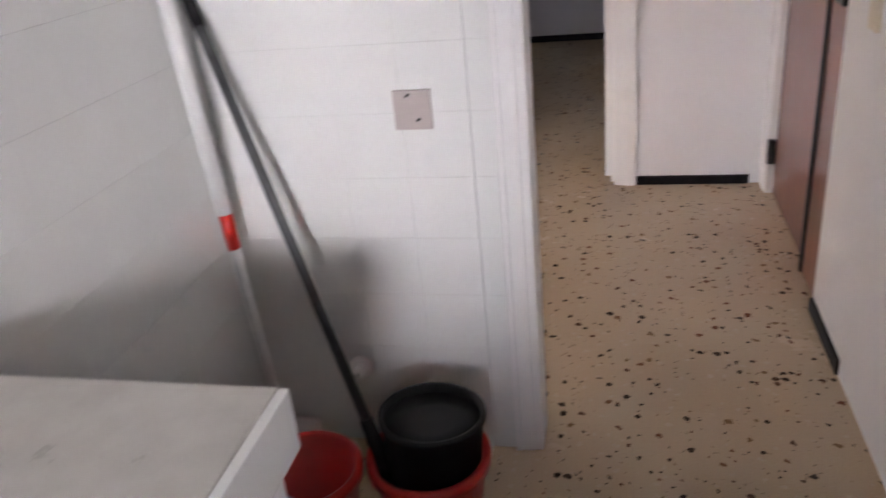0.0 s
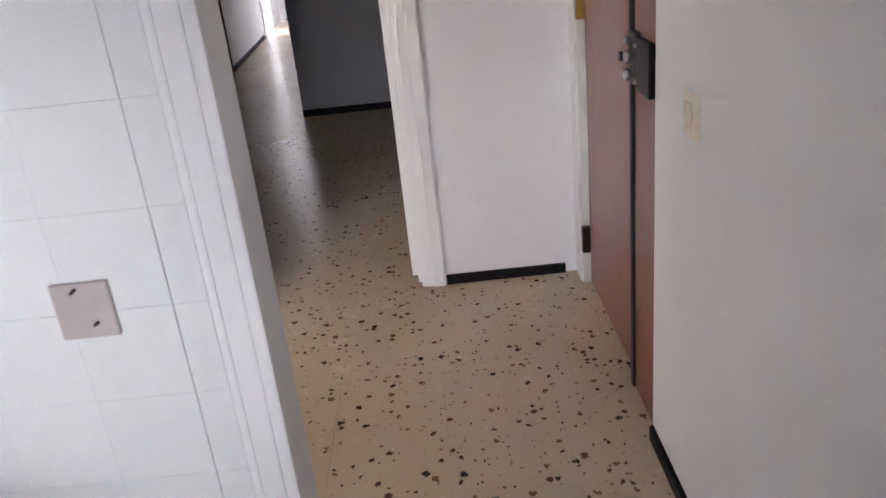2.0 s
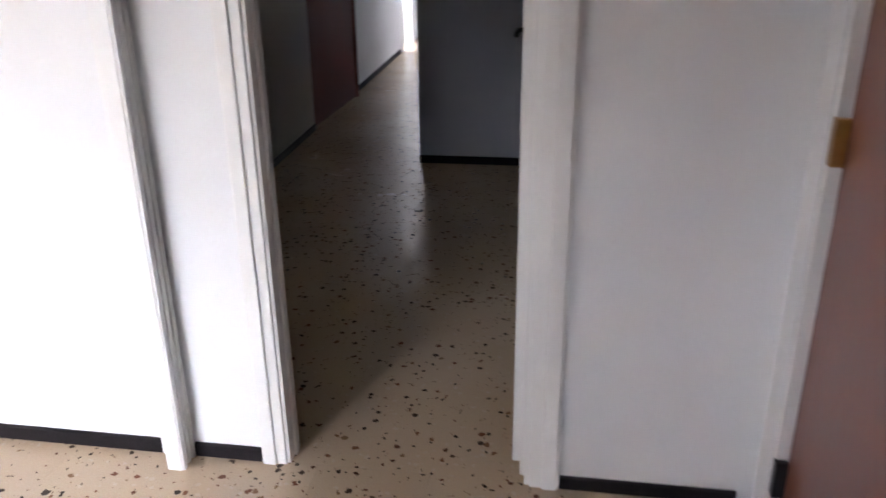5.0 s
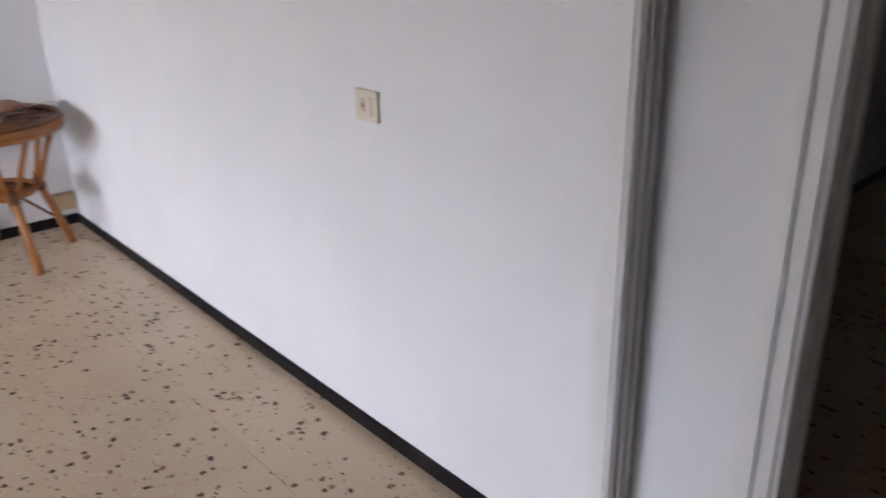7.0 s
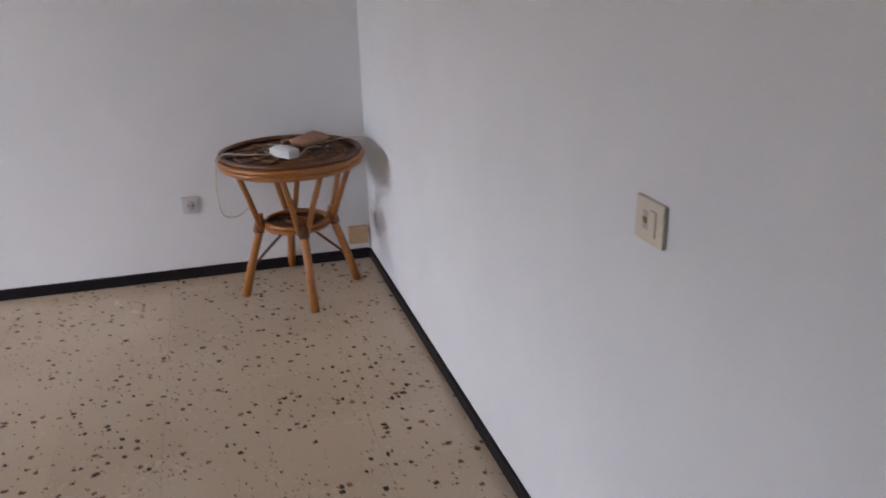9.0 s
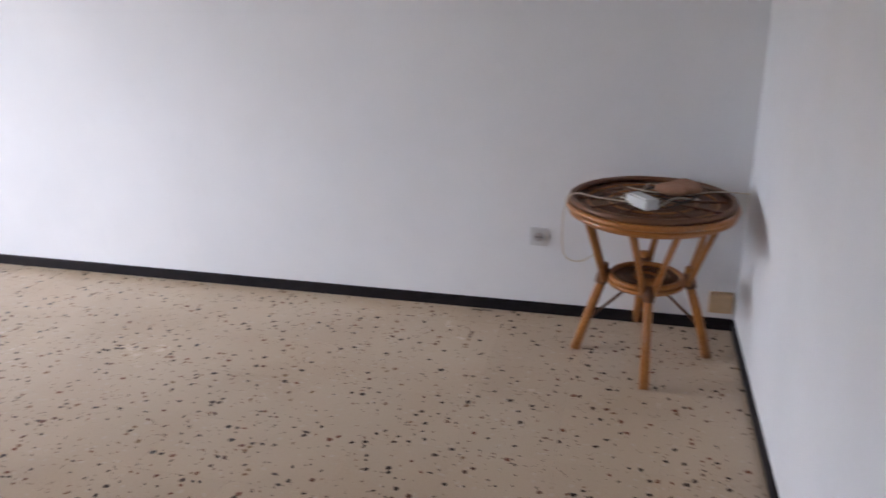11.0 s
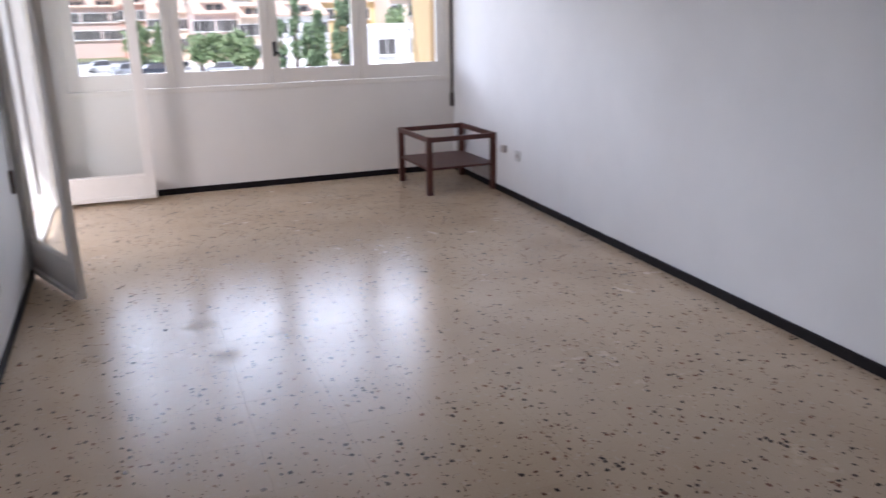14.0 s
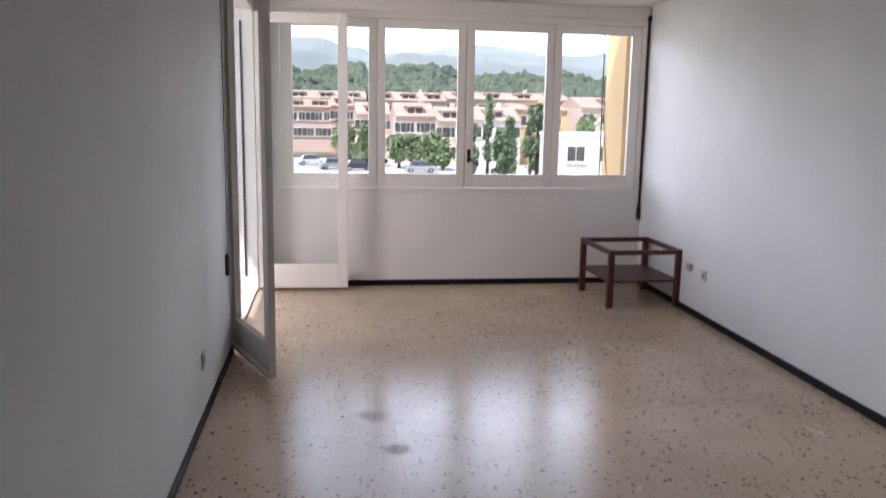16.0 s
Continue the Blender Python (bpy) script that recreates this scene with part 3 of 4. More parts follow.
plate("light_switch", Matrix.Translation((-1.705, 1.380, 0.968)) @ FACE_E, IVORY, "ivory double light switch beside the entrance door", "switch", 0.075, 0.085, "switch")
plate("outlet_cover", Matrix.Translation((-0.674, 1.858, 0.908)) @ FACE_N, MAUVEPL, "faded grey outlet cover on the tiled wall", "outlet", 0.083, 0.087, "blank")
jb = base("junction_box", Matrix.Translation((east_x(0.05), 0.066, 0.135)) @ FACE_W, "beige plastic junction box in the room corner", "junction box")
part("body", box(bmesh.new(), -0.05, 0.05, -0.045, 0.045, 0, 0.035, 0.006), BEIGEBOX, jb)
part("lid", box(bmesh.new(), -0.044, 0.044, -0.039, 0.039, 0.034, 0.041, 0.004), BEIGEBOX, jb)
jb = base("junction_box", Matrix.Translation((east_x(6.67), 6.67, 0.385)) @ FACE_W, "grey junction box low behind the coffee table", "junction box")
part("body", box(bmesh.new(), -0.035, 0.035, -0.03, 0.03, 0, 0.03, 0.006), MAUVEPL, jb)


# ---------- window ----------
def sash(parent, x0, x1, z0, z1, px0, px1, pz0, pz1, y):
    """One casement: stiles and rails round a pane. p...: the glass."""
    f = part("sash", box(bmesh.new(), x0, px0, y, y + 0.045, z0, z1, 0.005), BOUNCEWOOD, parent)
    part("stile", box(bmesh.new(), px1, x1, y, y + 0.045, z0, z1, 0.005), BOUNCEWOOD, f)
    part("rail", box(bmesh.new(), px0, px1, y + 0.002, y + 0.043, z0, pz0, 0.004), BOUNCEWOOD, f)
    part("rail", box(bmesh.new(), px0, px1, y + 0.002, y + 0.043, pz1, z1, 0.004), BOUNCEWOOD, f)
    g = part("pane", box(bmesh.new(), px0 - 0.006, px1 + 0.006, y + 0.018, y + 0.023, pz0 - 0.006, pz1 + 0.006), GLASS, f)
    g.visible_shadow = False


window_1 = tagged(new("window_1"), "wide white four-pane window over the town", kind="structure")
bm = bmesh.new()
Y = LEN - 0.012
for b in ((WX0, WX1, Y, Y + 0.09, WZ0, WZ0 + 0.045), (WX0, WX1, Y, Y + 0.09, WZ1 - 0.05, WZ1), (WX0, WX0 + 0.045, Y, Y + 0.09, WZ0 + 0.045, WZ1 - 0.05), (WX1 - 0.045, WX1, Y, Y + 0.09, WZ0 + 0.045, WZ1 - 0.05)):
    box(bm, *b, 0.004)
part("window_frame", bm, BOUNCEWOOD, window_1)
zb, zt = WZ0 + 0.048, WZ1 - 0.053
for x0, x1, p0, p1 in ((0.218, 1.067, 0.320, 0.994), (1.071, 1.876, 1.143, 1.801), (1.880, 2.694, 1.956, 2.624), (2.698, 3.527, 2.771, 3.438)):
    sash(window_1, x0, x1, zb, zt, p0, p1, 1.046, 2.335, LEN - 0.004)
for x in (1.069, 1.878, 2.696):
    part("cover_strip", box(bmesh.new(), x - 0.014, x + 0.014, LEN + 0.040, LEN + 0.052, zb, zt, 0.003), BOUNCEWOOD, window_1)
hd = part("handle", box(bmesh.new(), 1.902, 1.930, LEN - 0.016, LEN - 0.003, 1.15, 1.275, 0.004), IRON, window_1, "black window handle")
part("lever", tube(bmesh.new(), [(1.916, LEN - 0.016, 1.20), (1.916, LEN - 0.04, 1.195), (1.95, LEN - 0.045, 1.17), (2.01, LEN - 0.045, 1.13)], 0.007, sides=8), IRON, hd)
part("window_sill", box(bmesh.new(), WX0 - 0.02, WX1 + 0.02, LEN + 0.08, LEN + 0.30, WZ0 - 0.035, WZ0 + 0.02, 0.006), STONE, window_1, "pale stone outer sill")
structure("trim_shutter_cover", [(0.10, 3.59, LEN - 0.016, LEN, 2.485, 2.59)], BOUNCEWOOD, "white roller shutter cover above the window", 0.004)


def strap(m, top, label):
    """Shutter webbing with its guide and the winder at the foot."""
    ob = base("shutter_strap", m, label, "shutter strap", "shutter straps")
    part("webbing", box(bmesh.new(), -0.011, 0.011, 0.012, 0.016, 0.10, top), STRAP, ob)
    part("guide", box(bmesh.new(), -0.018, 0.018, 0.0, 0.024, top - 0.05, top, 0.004), IRON, ob)
    part("winder", box(bmesh.new(), -0.017, 0.017, 0.0, 0.022, 0.0, 0.13, 0.005), STRAP, ob)


strap(pose(3.588, LEN, 0.62, 0, 0, 180), 1.90, "dark brown shutter strap in the window corner")
strap(pose(0.0, 5.62, 0.57, 0, 0, -90), 1.95, "dark brown shutter strap beside the terrace door")


# ---------- terrace door ----------
lining("door_frame_terrace", [
    (-0.12, 0.012, DY0 - 0.06, DY0 + 0.004, 0, 2.52), (-0.12, 0.006, DY1 - 0.005, DY1 + 0.05, 0, 2.52), (-0.12, 0.006, DY0 + 0.004, DY1 - 0.005, 2.44, 2.52), (-0.12, -0.003, DY0 + 0.004, DY1 - 0.005, 0.0, 0.025)],
    "white painted frame of the terrace door")


def terrace_leaf(m, w, label, handle):
    """Tall glazed leaf: two stiles, rails, a deep foot rail and one long pane. Hinged at x = 0, runs to x = w."""
    ob = base("terrace_door", m, label, "door", "terrace door leaves")
    h, st, th = 2.42, 0.085, 0.042
    z0 = 0.03
    part("hinge_stile", box(bmesh.new(), 0, st, -th / 2, th / 2, z0, h, 0.006), BOUNCEWOOD, ob)
    part("closing_stile", box(bmesh.new(), w - st, w, -th / 2, th / 2, z0, h, 0.006), BOUNCEWOOD, ob)
    part("foot_rail", box(bmesh.new(), st, w - st, -th / 2 + 0.002, th / 2 - 0.002, z0, 0.235, 0.005), BOUNCEWOOD, ob)
    part("head_rail", box(bmesh.new(), st, w - st, -th / 2 + 0.002, th / 2 - 0.002, h - 0.085, h, 0.005), BOUNCEWOOD, ob)
    g = part("pane", box(bmesh.new(), st - 0.006, w - st + 0.006, -0.003, 0.003, 0.229, h - 0.079), GLASS, ob)
    g.visible_shadow = False
    for s in (-1, 1):
        part("glazing_bead", box(bmesh.new(), st, w - st, s * 0.006 - 0.003, s * 0.006 + 0.003, 0.235, 0.245, 0.002), BOUNCEWOOD, ob)
    part("weather_bar", box(bmesh.new(), 0.01, w - 0.01, -th / 2 - 0.016, -th / 2 + 0.001, z0 + 0.004, z0 + 0.034, 0.005), BOUNCEWOOD, ob)
    for z in (0.35, 1.15, 1.95):
        part("hinge", tube(bmesh.new(), [(-0.006, 0.018, z), (-0.006, 0.018, z + 0.08)], 0.007, sides=10), STEEL, ob)
    if handle:
        part("espagnolette", tube(bmesh.new(), [(w - 0.04, th / 2 + 0.008, 0.12), (w - 0.04, th / 2 + 0.008, h - 0.1)], 0.006, sides=8), IRON, ob, "dark locking rod")
    return ob


terrace_leaf(Matrix.Translation((0.014, 5.905, 0)) @ Matrix.Rotation(math.atan2(5.197 - 5.905, 0.312 - 0.014), 4, "Z"), 0.768, "white glazed terrace door leaf standing open", False)
terrace_leaf(Matrix.Translation((0.018, 7.705, 0)) @ Matrix.Rotation(radians(-1.5), 4, "Z"), 0.785, "white glazed terrace door leaf open against the window wall", False)
rod = solid("curtain_rod_cord", tube(bmesh.new(), [(-0.100, 7.706, 0.14), (-0.100, 7.706, 2.34)], 0.008, sides=8), STRAP, "dark shutter cord in the terrace door reveal", "cord")

# ---------- terrace ----------
structure("terrace_floor", [(-2.0, -0.19, 5.3, 8.08, -0.2, -0.02)], GROUT, "tan terrace floor")
structure("terrace_wall_north", [(-0.75, -0.19, 7.80, 8.08, -0.2, H)], CREAM, "cream rendered terrace end wall")
structure("terrace_parapet", [(-2.1, -2.0, 5.3, 8.08, -0.2, 0.95)], CREAM, "cream rendered terrace parapet")
structure("outer_pier", [(3.465, 4.1, LEN + 0.22, 8.62, -6.0, 5.5)], ORANGE, "ochre rendered pier beside the window")
cable("facade_cable", [(3.445, 8.66, -1.0), (3.450, 8.66, 1.0), (3.445, 8.66, 2.0), (3.445, 8.66, 3.2)], 0.006, BLACKPL, "thin black aerial cable down the facade")
cable("slack_cable", [(3.450, 8.64, 1.95), (3.455, 8.60, 1.55), (3.457, 8.52, 1.2), (3.457, 8.46, 1.0), (3.455, 8.44, 0.7)], 0.004, BLACKPL, "slack black cable against the ochre pier")


# ---------- entrance hall ----------
DX = -1.74
door_1 = base("entrance_door", pose(0, 0, 0), "closed varnished red-brown wooden entrance door", "door")
leaf = part("door_leaf", box(bmesh.new(), DX - 0.04, DX, 0.125, 0.838, 0.005, 2.03, 0.003), DOORWOOD, door_1)
part("closing_stile", box(bmesh.new(), DX - 0.002, DX + 0.018, 0.860, 1.105, 0.0, 2.07, 0.004), DOORWOOD, door_1, "dark varnished door post")
part("head", box(bmesh.new(), DX - 0.04, DX + 0.016, 0.10, 0.86, 2.035, 2.075, 0.004), DOORWOOD, door_1)
part("seal", box(bmesh.new(), DX - 0.001, DX + 0.026, 0.834, 0.859, 0.0, 2.03, 0.004), RUBBER, door_1, "black rubber door seal")
part("hinge_post", box(bmesh.new(), DX - 0.05, DX + 0.03, 0.0, 0.122, 0.0, 2.08, 0.004), GLOSSWHITE, door_1, "white painted hinge post")
for z, mat in ((0.135, IRON), (1.0, BRASS), (1.82, BRASS)):
    part("hinge", box(bmesh.new(), DX + 0.002, DX + 0.032, 0.112, 0.142, z, z + 0.105, 0.004), mat, door_1, "iron hinge" if z < 0.5 else "brass hinge")
part("door_backing", box(bmesh.new(), DX - 0.10, DX - 0.045, 0.0, 1.11, 0.0, 2.08), DOORWOOD, door_1)
part("peephole", tube(bmesh.new(), [(DX - 0.002, 0.657, 0.960), (DX + 0.010, 0.657, 0.960)], 0.013, sides=14), IRON, door_1, "small dark peephole")
lock = part("lock", box(bmesh.new(), DX + 0.0, DX + 0.032, 0.848, 0.920, 0.930, 1.062, 0.006), IRON, door_1, "black rim lock with steel knobs")
part("keeper", box(bmesh.new(), DX + 0.017, DX + 0.034, 0.926, 1.050, 0.925, 1.055, 0.005), IRON, door_1, "black lock keeper")
for z, r in ((1.040, 0.009), (1.000, 0.016), (0.955, 0.015)):
    part("knob", lathe(bmesh.new(), [(0.001, 0.022), (r, 0.020), (r * 1.05, 0.012), (r * 0.6, 0.006), (r * 0.6, 0.0)], segs=16), STEEL, lock)
    lock.children[-1].matrix_basis = Matrix.Translation((DX + 0.029, 0.877, z)) @ Matrix.Rotation(radians(90), 4, "Y")
for z in (0.945, 1.035):
    part("bolt", tube(bmesh.new(), [(DX + 0.026, 0.905, z), (DX + 0.038, 0.94, z)], 0.006, sides=8), STEEL, lock)

# ---------- corridor ----------
far_door = base("corridor_door", pose(0, 0, 0), "dark red-brown wooden door in the corridor wall", "door")
part("door_leaf", box(bmesh.new(), corridor_x(-4.8) - 0.01, corridor_x(-4.8) + 0.04, -5.52, -4.18, 0.006, 2.04, 0.004), MAHOG, far_door)
part("frame", box(bmesh.new(), corridor_x(-4.8) - 0.03, corridor_x(-4.8) + 0.12, -5.55, -5.52, 0.0, 2.08, 0.004), MAHOG, far_door)
part("frame", box(bmesh.new(), corridor_x(-4.8) - 0.03, corridor_x(-4.8) + 0.12, -4.18, -4.15, 0.0, 2.08, 0.004), MAHOG, far_door)
part("head", box(bmesh.new(), corridor_x(-4.8) - 0.03, corridor_x(-4.8) + 0.12, -5.52, -4.18, 2.04, H - 0.01, 0.004), GLOSSWHITE, far_door)
hall_door = base("hall_door", pose(-1.040, -0.090, 0, 0, 0, -90), "white painted door standing open into the corridor", "door")
part("door_leaf", box(bmesh.new(), 0.0, 0.70, -0.040, 0.0, 0.008, 2.03, 0.004), GLOSSWHITE, hall_door)
hp = part("handle_plate", box(bmesh.new(), 0.62, 0.655, -0.001, 0.004, 1.07, 1.25, 0.002), IRON, hall_door, "dark iron handle plate")
part("handle", tube(bmesh.new(), [(0.638, 0.002, 1.18), (0.638, 0.042, 1.18), (0.628, 0.052, 1.18), (0.54, 0.052, 1.175)], 0.008, sides=8), IRON, hp)
for z in (0.2, 1.05, 1.85):
    part("hinge", tube(bmesh.new(), [(0.0, -0.046, z), (0.0, -0.046, z + 0.08)], 0.006, sides=8), STEEL, hall_door)
board = solid("wooden_board", box(bmesh.new(), -0.022, 0.0, 0.0, 0.50, 0.0, 0.87, 0.003), BOARD, "brown wooden board leaning on the corridor wall", "board")
board.matrix_world = pose(corridor_x(-2.6) - 0.05, -2.62, 0, 0, 3, 2.6)


# ---------- kitchen ----------
counter = base("kitchen_counter", pose(0, 0, 0), "kitchen base unit faced with white tiles", "cabinet")
part("side_panel", box(bmesh.new(), -0.73, -0.20, 2.845, 2.885, 0.0, 0.84, 0.003), GLOSSWHITE, counter)
part("front", box(bmesh.new(), -0.745, -0.72, 2.845, 5.10, 0.10, 0.84, 0.003), GLOSSWHITE, counter)
part("plinth", box(bmesh.new(), -0.70, -0.68, 2.885, 5.10, 0.0, 0.10, 0.002), GLOSSWHITE, counter)
worktop = base("worktop", pose(0, 0, 0), "grey stone kitchen worktop with a pale tiled edge", "worktop")
part("slab", box(bmesh.new(), -0.752, -0.198, 2.828, 5.12, 0.842, 0.88, 0.003), STONE, worktop)
part("edge_strip", box(bmesh.new(), -0.766, -0.7535, 2.828, 5.12, 0.80, 0.879, 0.003), CERAMIC, worktop, "pale edge strip")


def bucket(x, y, r0, r1, h, label):
    ob = base("bucket", pose(x, y, 0), label, "bucket", "buckets")
    bm = bmesh.new()
    lathe(bm, [(0.001, 0.004), (r0, 0.004), (r0 + 0.002, 0.0), (r0 + 0.004, 0.01), (r1, h - 0.03), (r1 + 0.012, h - 0.028), (r1 + 0.013, h - 0.004), (r1 + 0.006, h), (r1 - 0.004, h - 0.004), (r0 - 0.002, 0.012), (0.001, 0.010)])
    part("body", bm, REDPL, ob)
    hoop = [(r1 * 1.06 * math.cos(a), r1 * 1.06 * math.sin(a) * 0.55 - r1 * 0.5, h - 0.02 - 0.08 * math.sin(a)) for a in (math.pi * k / 12 for k in range(13))]
    part("handle", tube(bmesh.new(), hoop, 0.004, sides=8), STEEL, ob)
    return ob


bucket(-0.445, 2.240, 0.090, 0.115, 0.235, "red plastic bucket on the kitchen floor")
b2 = bucket(-0.705, 2.165, 0.095, 0.124, 0.235, "red plastic bucket holding a black pail")
pail = base("pail", pose(-0.713, 2.165, 0.014, 3, -1, 0), "black plastic pail nested in the red bucket", "pail")
part("body", lathe(bmesh.new(), [(0.001, 0.006), (0.082, 0.006), (0.084, 0.0), (0.088, 0.012), (0.110, 0.300), (0.116, 0.302), (0.116, 0.315), (0.107, 0.315), (0.084, 0.016), (0.001, 0.012)]), BLACKPL, pail)
part("inner_grid", lathe(bmesh.new(), [(0.001, 0.292), (0.05, 0.290), (0.102, 0.298), (0.102, 0.29), (0.001, 0.28)]), BLACKPL, pail)
mop = base("mop", pose(0, 0, 0), "dark grey mop handle leaning into the tiled corner", "mop")
a, b = Vector((-0.640, 2.215, 0.15)), Vector((-0.204, 1.882, 1.225))
part("handle", tube(bmesh.new(), [a.lerp(b, 0.12), b], 0.0115, sides=12), GREYPOLE, mop)
part("grip", tube(bmesh.new(), [a.lerp(b, 0.90), b + (b - a).normalized() * 0.004], 0.0135, sides=12), BLACKPL, mop)
part("socket", tube(bmesh.new(), [a.lerp(b, 0.05), a.lerp(b, 0.15)], 0.020, 0.015, 12), BLACKPL, mop)
part("mop_head", tube(bmesh.new(), [a + Vector((0.0, 0.0, -0.13)), a.lerp(b, 0.02), a.lerp(b, 0.07)], 0.03, 0.018, 14), BLACKPL, mop)
broom = base("broom", pose(0, 0, 0), "white broom handle with a red collar leaning in the corner", "broom")
a, b = Vector((-0.268, 1.960, 0.02)), Vector((-0.218, 1.988, 1.36))
part("lower_handle", tube(bmesh.new(), [a.lerp(b, 0.06), a.lerp(b, 0.46)], 0.0125, sides=12), WHITEPL, broom)
part("collar", tube(bmesh.new(), [a.lerp(b, 0.455), a.lerp(b, 0.525)], 0.0155, sides=12), REDPL, broom, "red plastic collar")
part("handle", tube(bmesh.new(), [a.lerp(b, 0.52), b], 0.0175, sides=12), WHITEPL, broom)
part("brush_head", box(bmesh.new(), -0.33, -0.225, 1.88, 1.99, 0.0, 0.085, 0.012), WHITEPL, broom)
stub = base("pipe_stub", Matrix.Translation((-0.462, 1.858, 0.235)) @ FACE_N, "white capped water pipe stub on the tiles", "pipe")
part("rosette", lathe(bmesh.new(), [(0.001, 0.012), (0.026, 0.010), (0.032, 0.0)], segs=24), WHITEPL, stub)
part("pipe", lathe(bmesh.new(), [(0.014, 0.008), (0.014, 0.05), (0.010, 0.05), (0.009, 0.03), (0.001, 0.03)], segs=20), WHITEPL, stub)
part("bore", lathe(bmesh.new(), [(0.0085, 0.0315), (0.001, 0.0315)], segs=16), BLACKPL, stub)


# ---------- outside ----------
GZ = -5.6
PALE = plain("pale_concrete_ground", (0.60, 0.57, 0.53), 0.9, scale=0.4, vary=0.18, world_space=True)
GRASS = plain("dry_grass", (0.22, 0.22, 0.11), 0.95, scale=0.3, vary=0.35, world_space=True)
ASPHALT = plain("asphalt", (0.10, 0.10, 0.10), 0.9, scale=2.0, vary=0.25, world_space=True)
PINKR = wall_paint("pink_render", (0.68, 0.52, 0.46), 0.9)
SALMON = wall_paint("salmon_render", (0.64, 0.38, 0.30), 0.9)
PEACH = wall_paint("peach_render", (0.70, 0.57, 0.45), 0.9)
YELLOWR = wall_paint("yellow_render", (0.66, 0.50, 0.26), 0.9)
WHITER = wall_paint("white_render", (0.78, 0.77, 0.74), 0.9)
ROOF = plain("terracotta_roof_tile", (0.56, 0.42, 0.33), 0.9, scale=3.0, vary=0.3, bump=0.4, world_space=True)
DARKPANE = plain("dark_window_pane", (0.09, 0.085, 0.085), 0.12, scale=2.0, vary=0.3)
LEAF = foliage("broadleaf", (0.12, 0.18, 0.08), (0.29, 0.37, 0.19))
CYPLEAF = foliage("cypress_leaf", (0.10, 0.15, 0.08), (0.23, 0.31, 0.17))
BARK = plain("bark", (0.16, 0.11, 0.075), 0.95, scale=8, vary=0.4, bump=0.5)
# greens lightened to stand for haze over the slope
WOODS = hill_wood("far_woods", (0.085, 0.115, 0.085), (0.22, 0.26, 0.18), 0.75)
# distance haze is imitated: greyed greens here, a pale glow added below
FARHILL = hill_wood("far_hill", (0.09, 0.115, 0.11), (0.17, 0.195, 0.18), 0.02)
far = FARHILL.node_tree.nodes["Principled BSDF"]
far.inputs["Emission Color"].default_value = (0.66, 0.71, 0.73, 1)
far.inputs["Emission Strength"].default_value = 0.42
PALESKY = bpy.data.materials.new("pale_sky")
PALESKY.use_nodes = True
pale = PALESKY.node_tree.nodes["Principled BSDF"]
pale.inputs["Base Color"].default_value = (0, 0, 0, 1)
pale.inputs["Emission Color"].default_value = (0.92, 0.97, 1.0, 1)
pale.inputs["Emission Strength"].default_value = 4.5
CARPAINTS = [plain("car_paint_" + n, c, 0.25, 0.2, scale=3, vary=0.04) for n, c in (("dark", (0.05, 0.055, 0.07)), ("white", (0.75, 0.75, 0.75)), ("silver", (0.42, 0.43, 0.45)))]


bm = bmesh.new()
bm.faces.new([bm.verts.new(p) for p in ((-3000, -3000, GZ), (3000, -3000, GZ), (3000, 3000, GZ), (-3000, 3000, GZ))])
solid("ground", bm, GRASS, "dry ground of the town reaching to the hills", kind="structure")
structure("pavement", [(-60, 70, 40, 131, GZ - 0.3, GZ + 0.06)], PALE, "pale sunlit concrete car park")
structure("road", [(-60, 70, 132, 138, GZ + 0.04, GZ + 0.075)], ASPHALT, "grey town street below the houses")


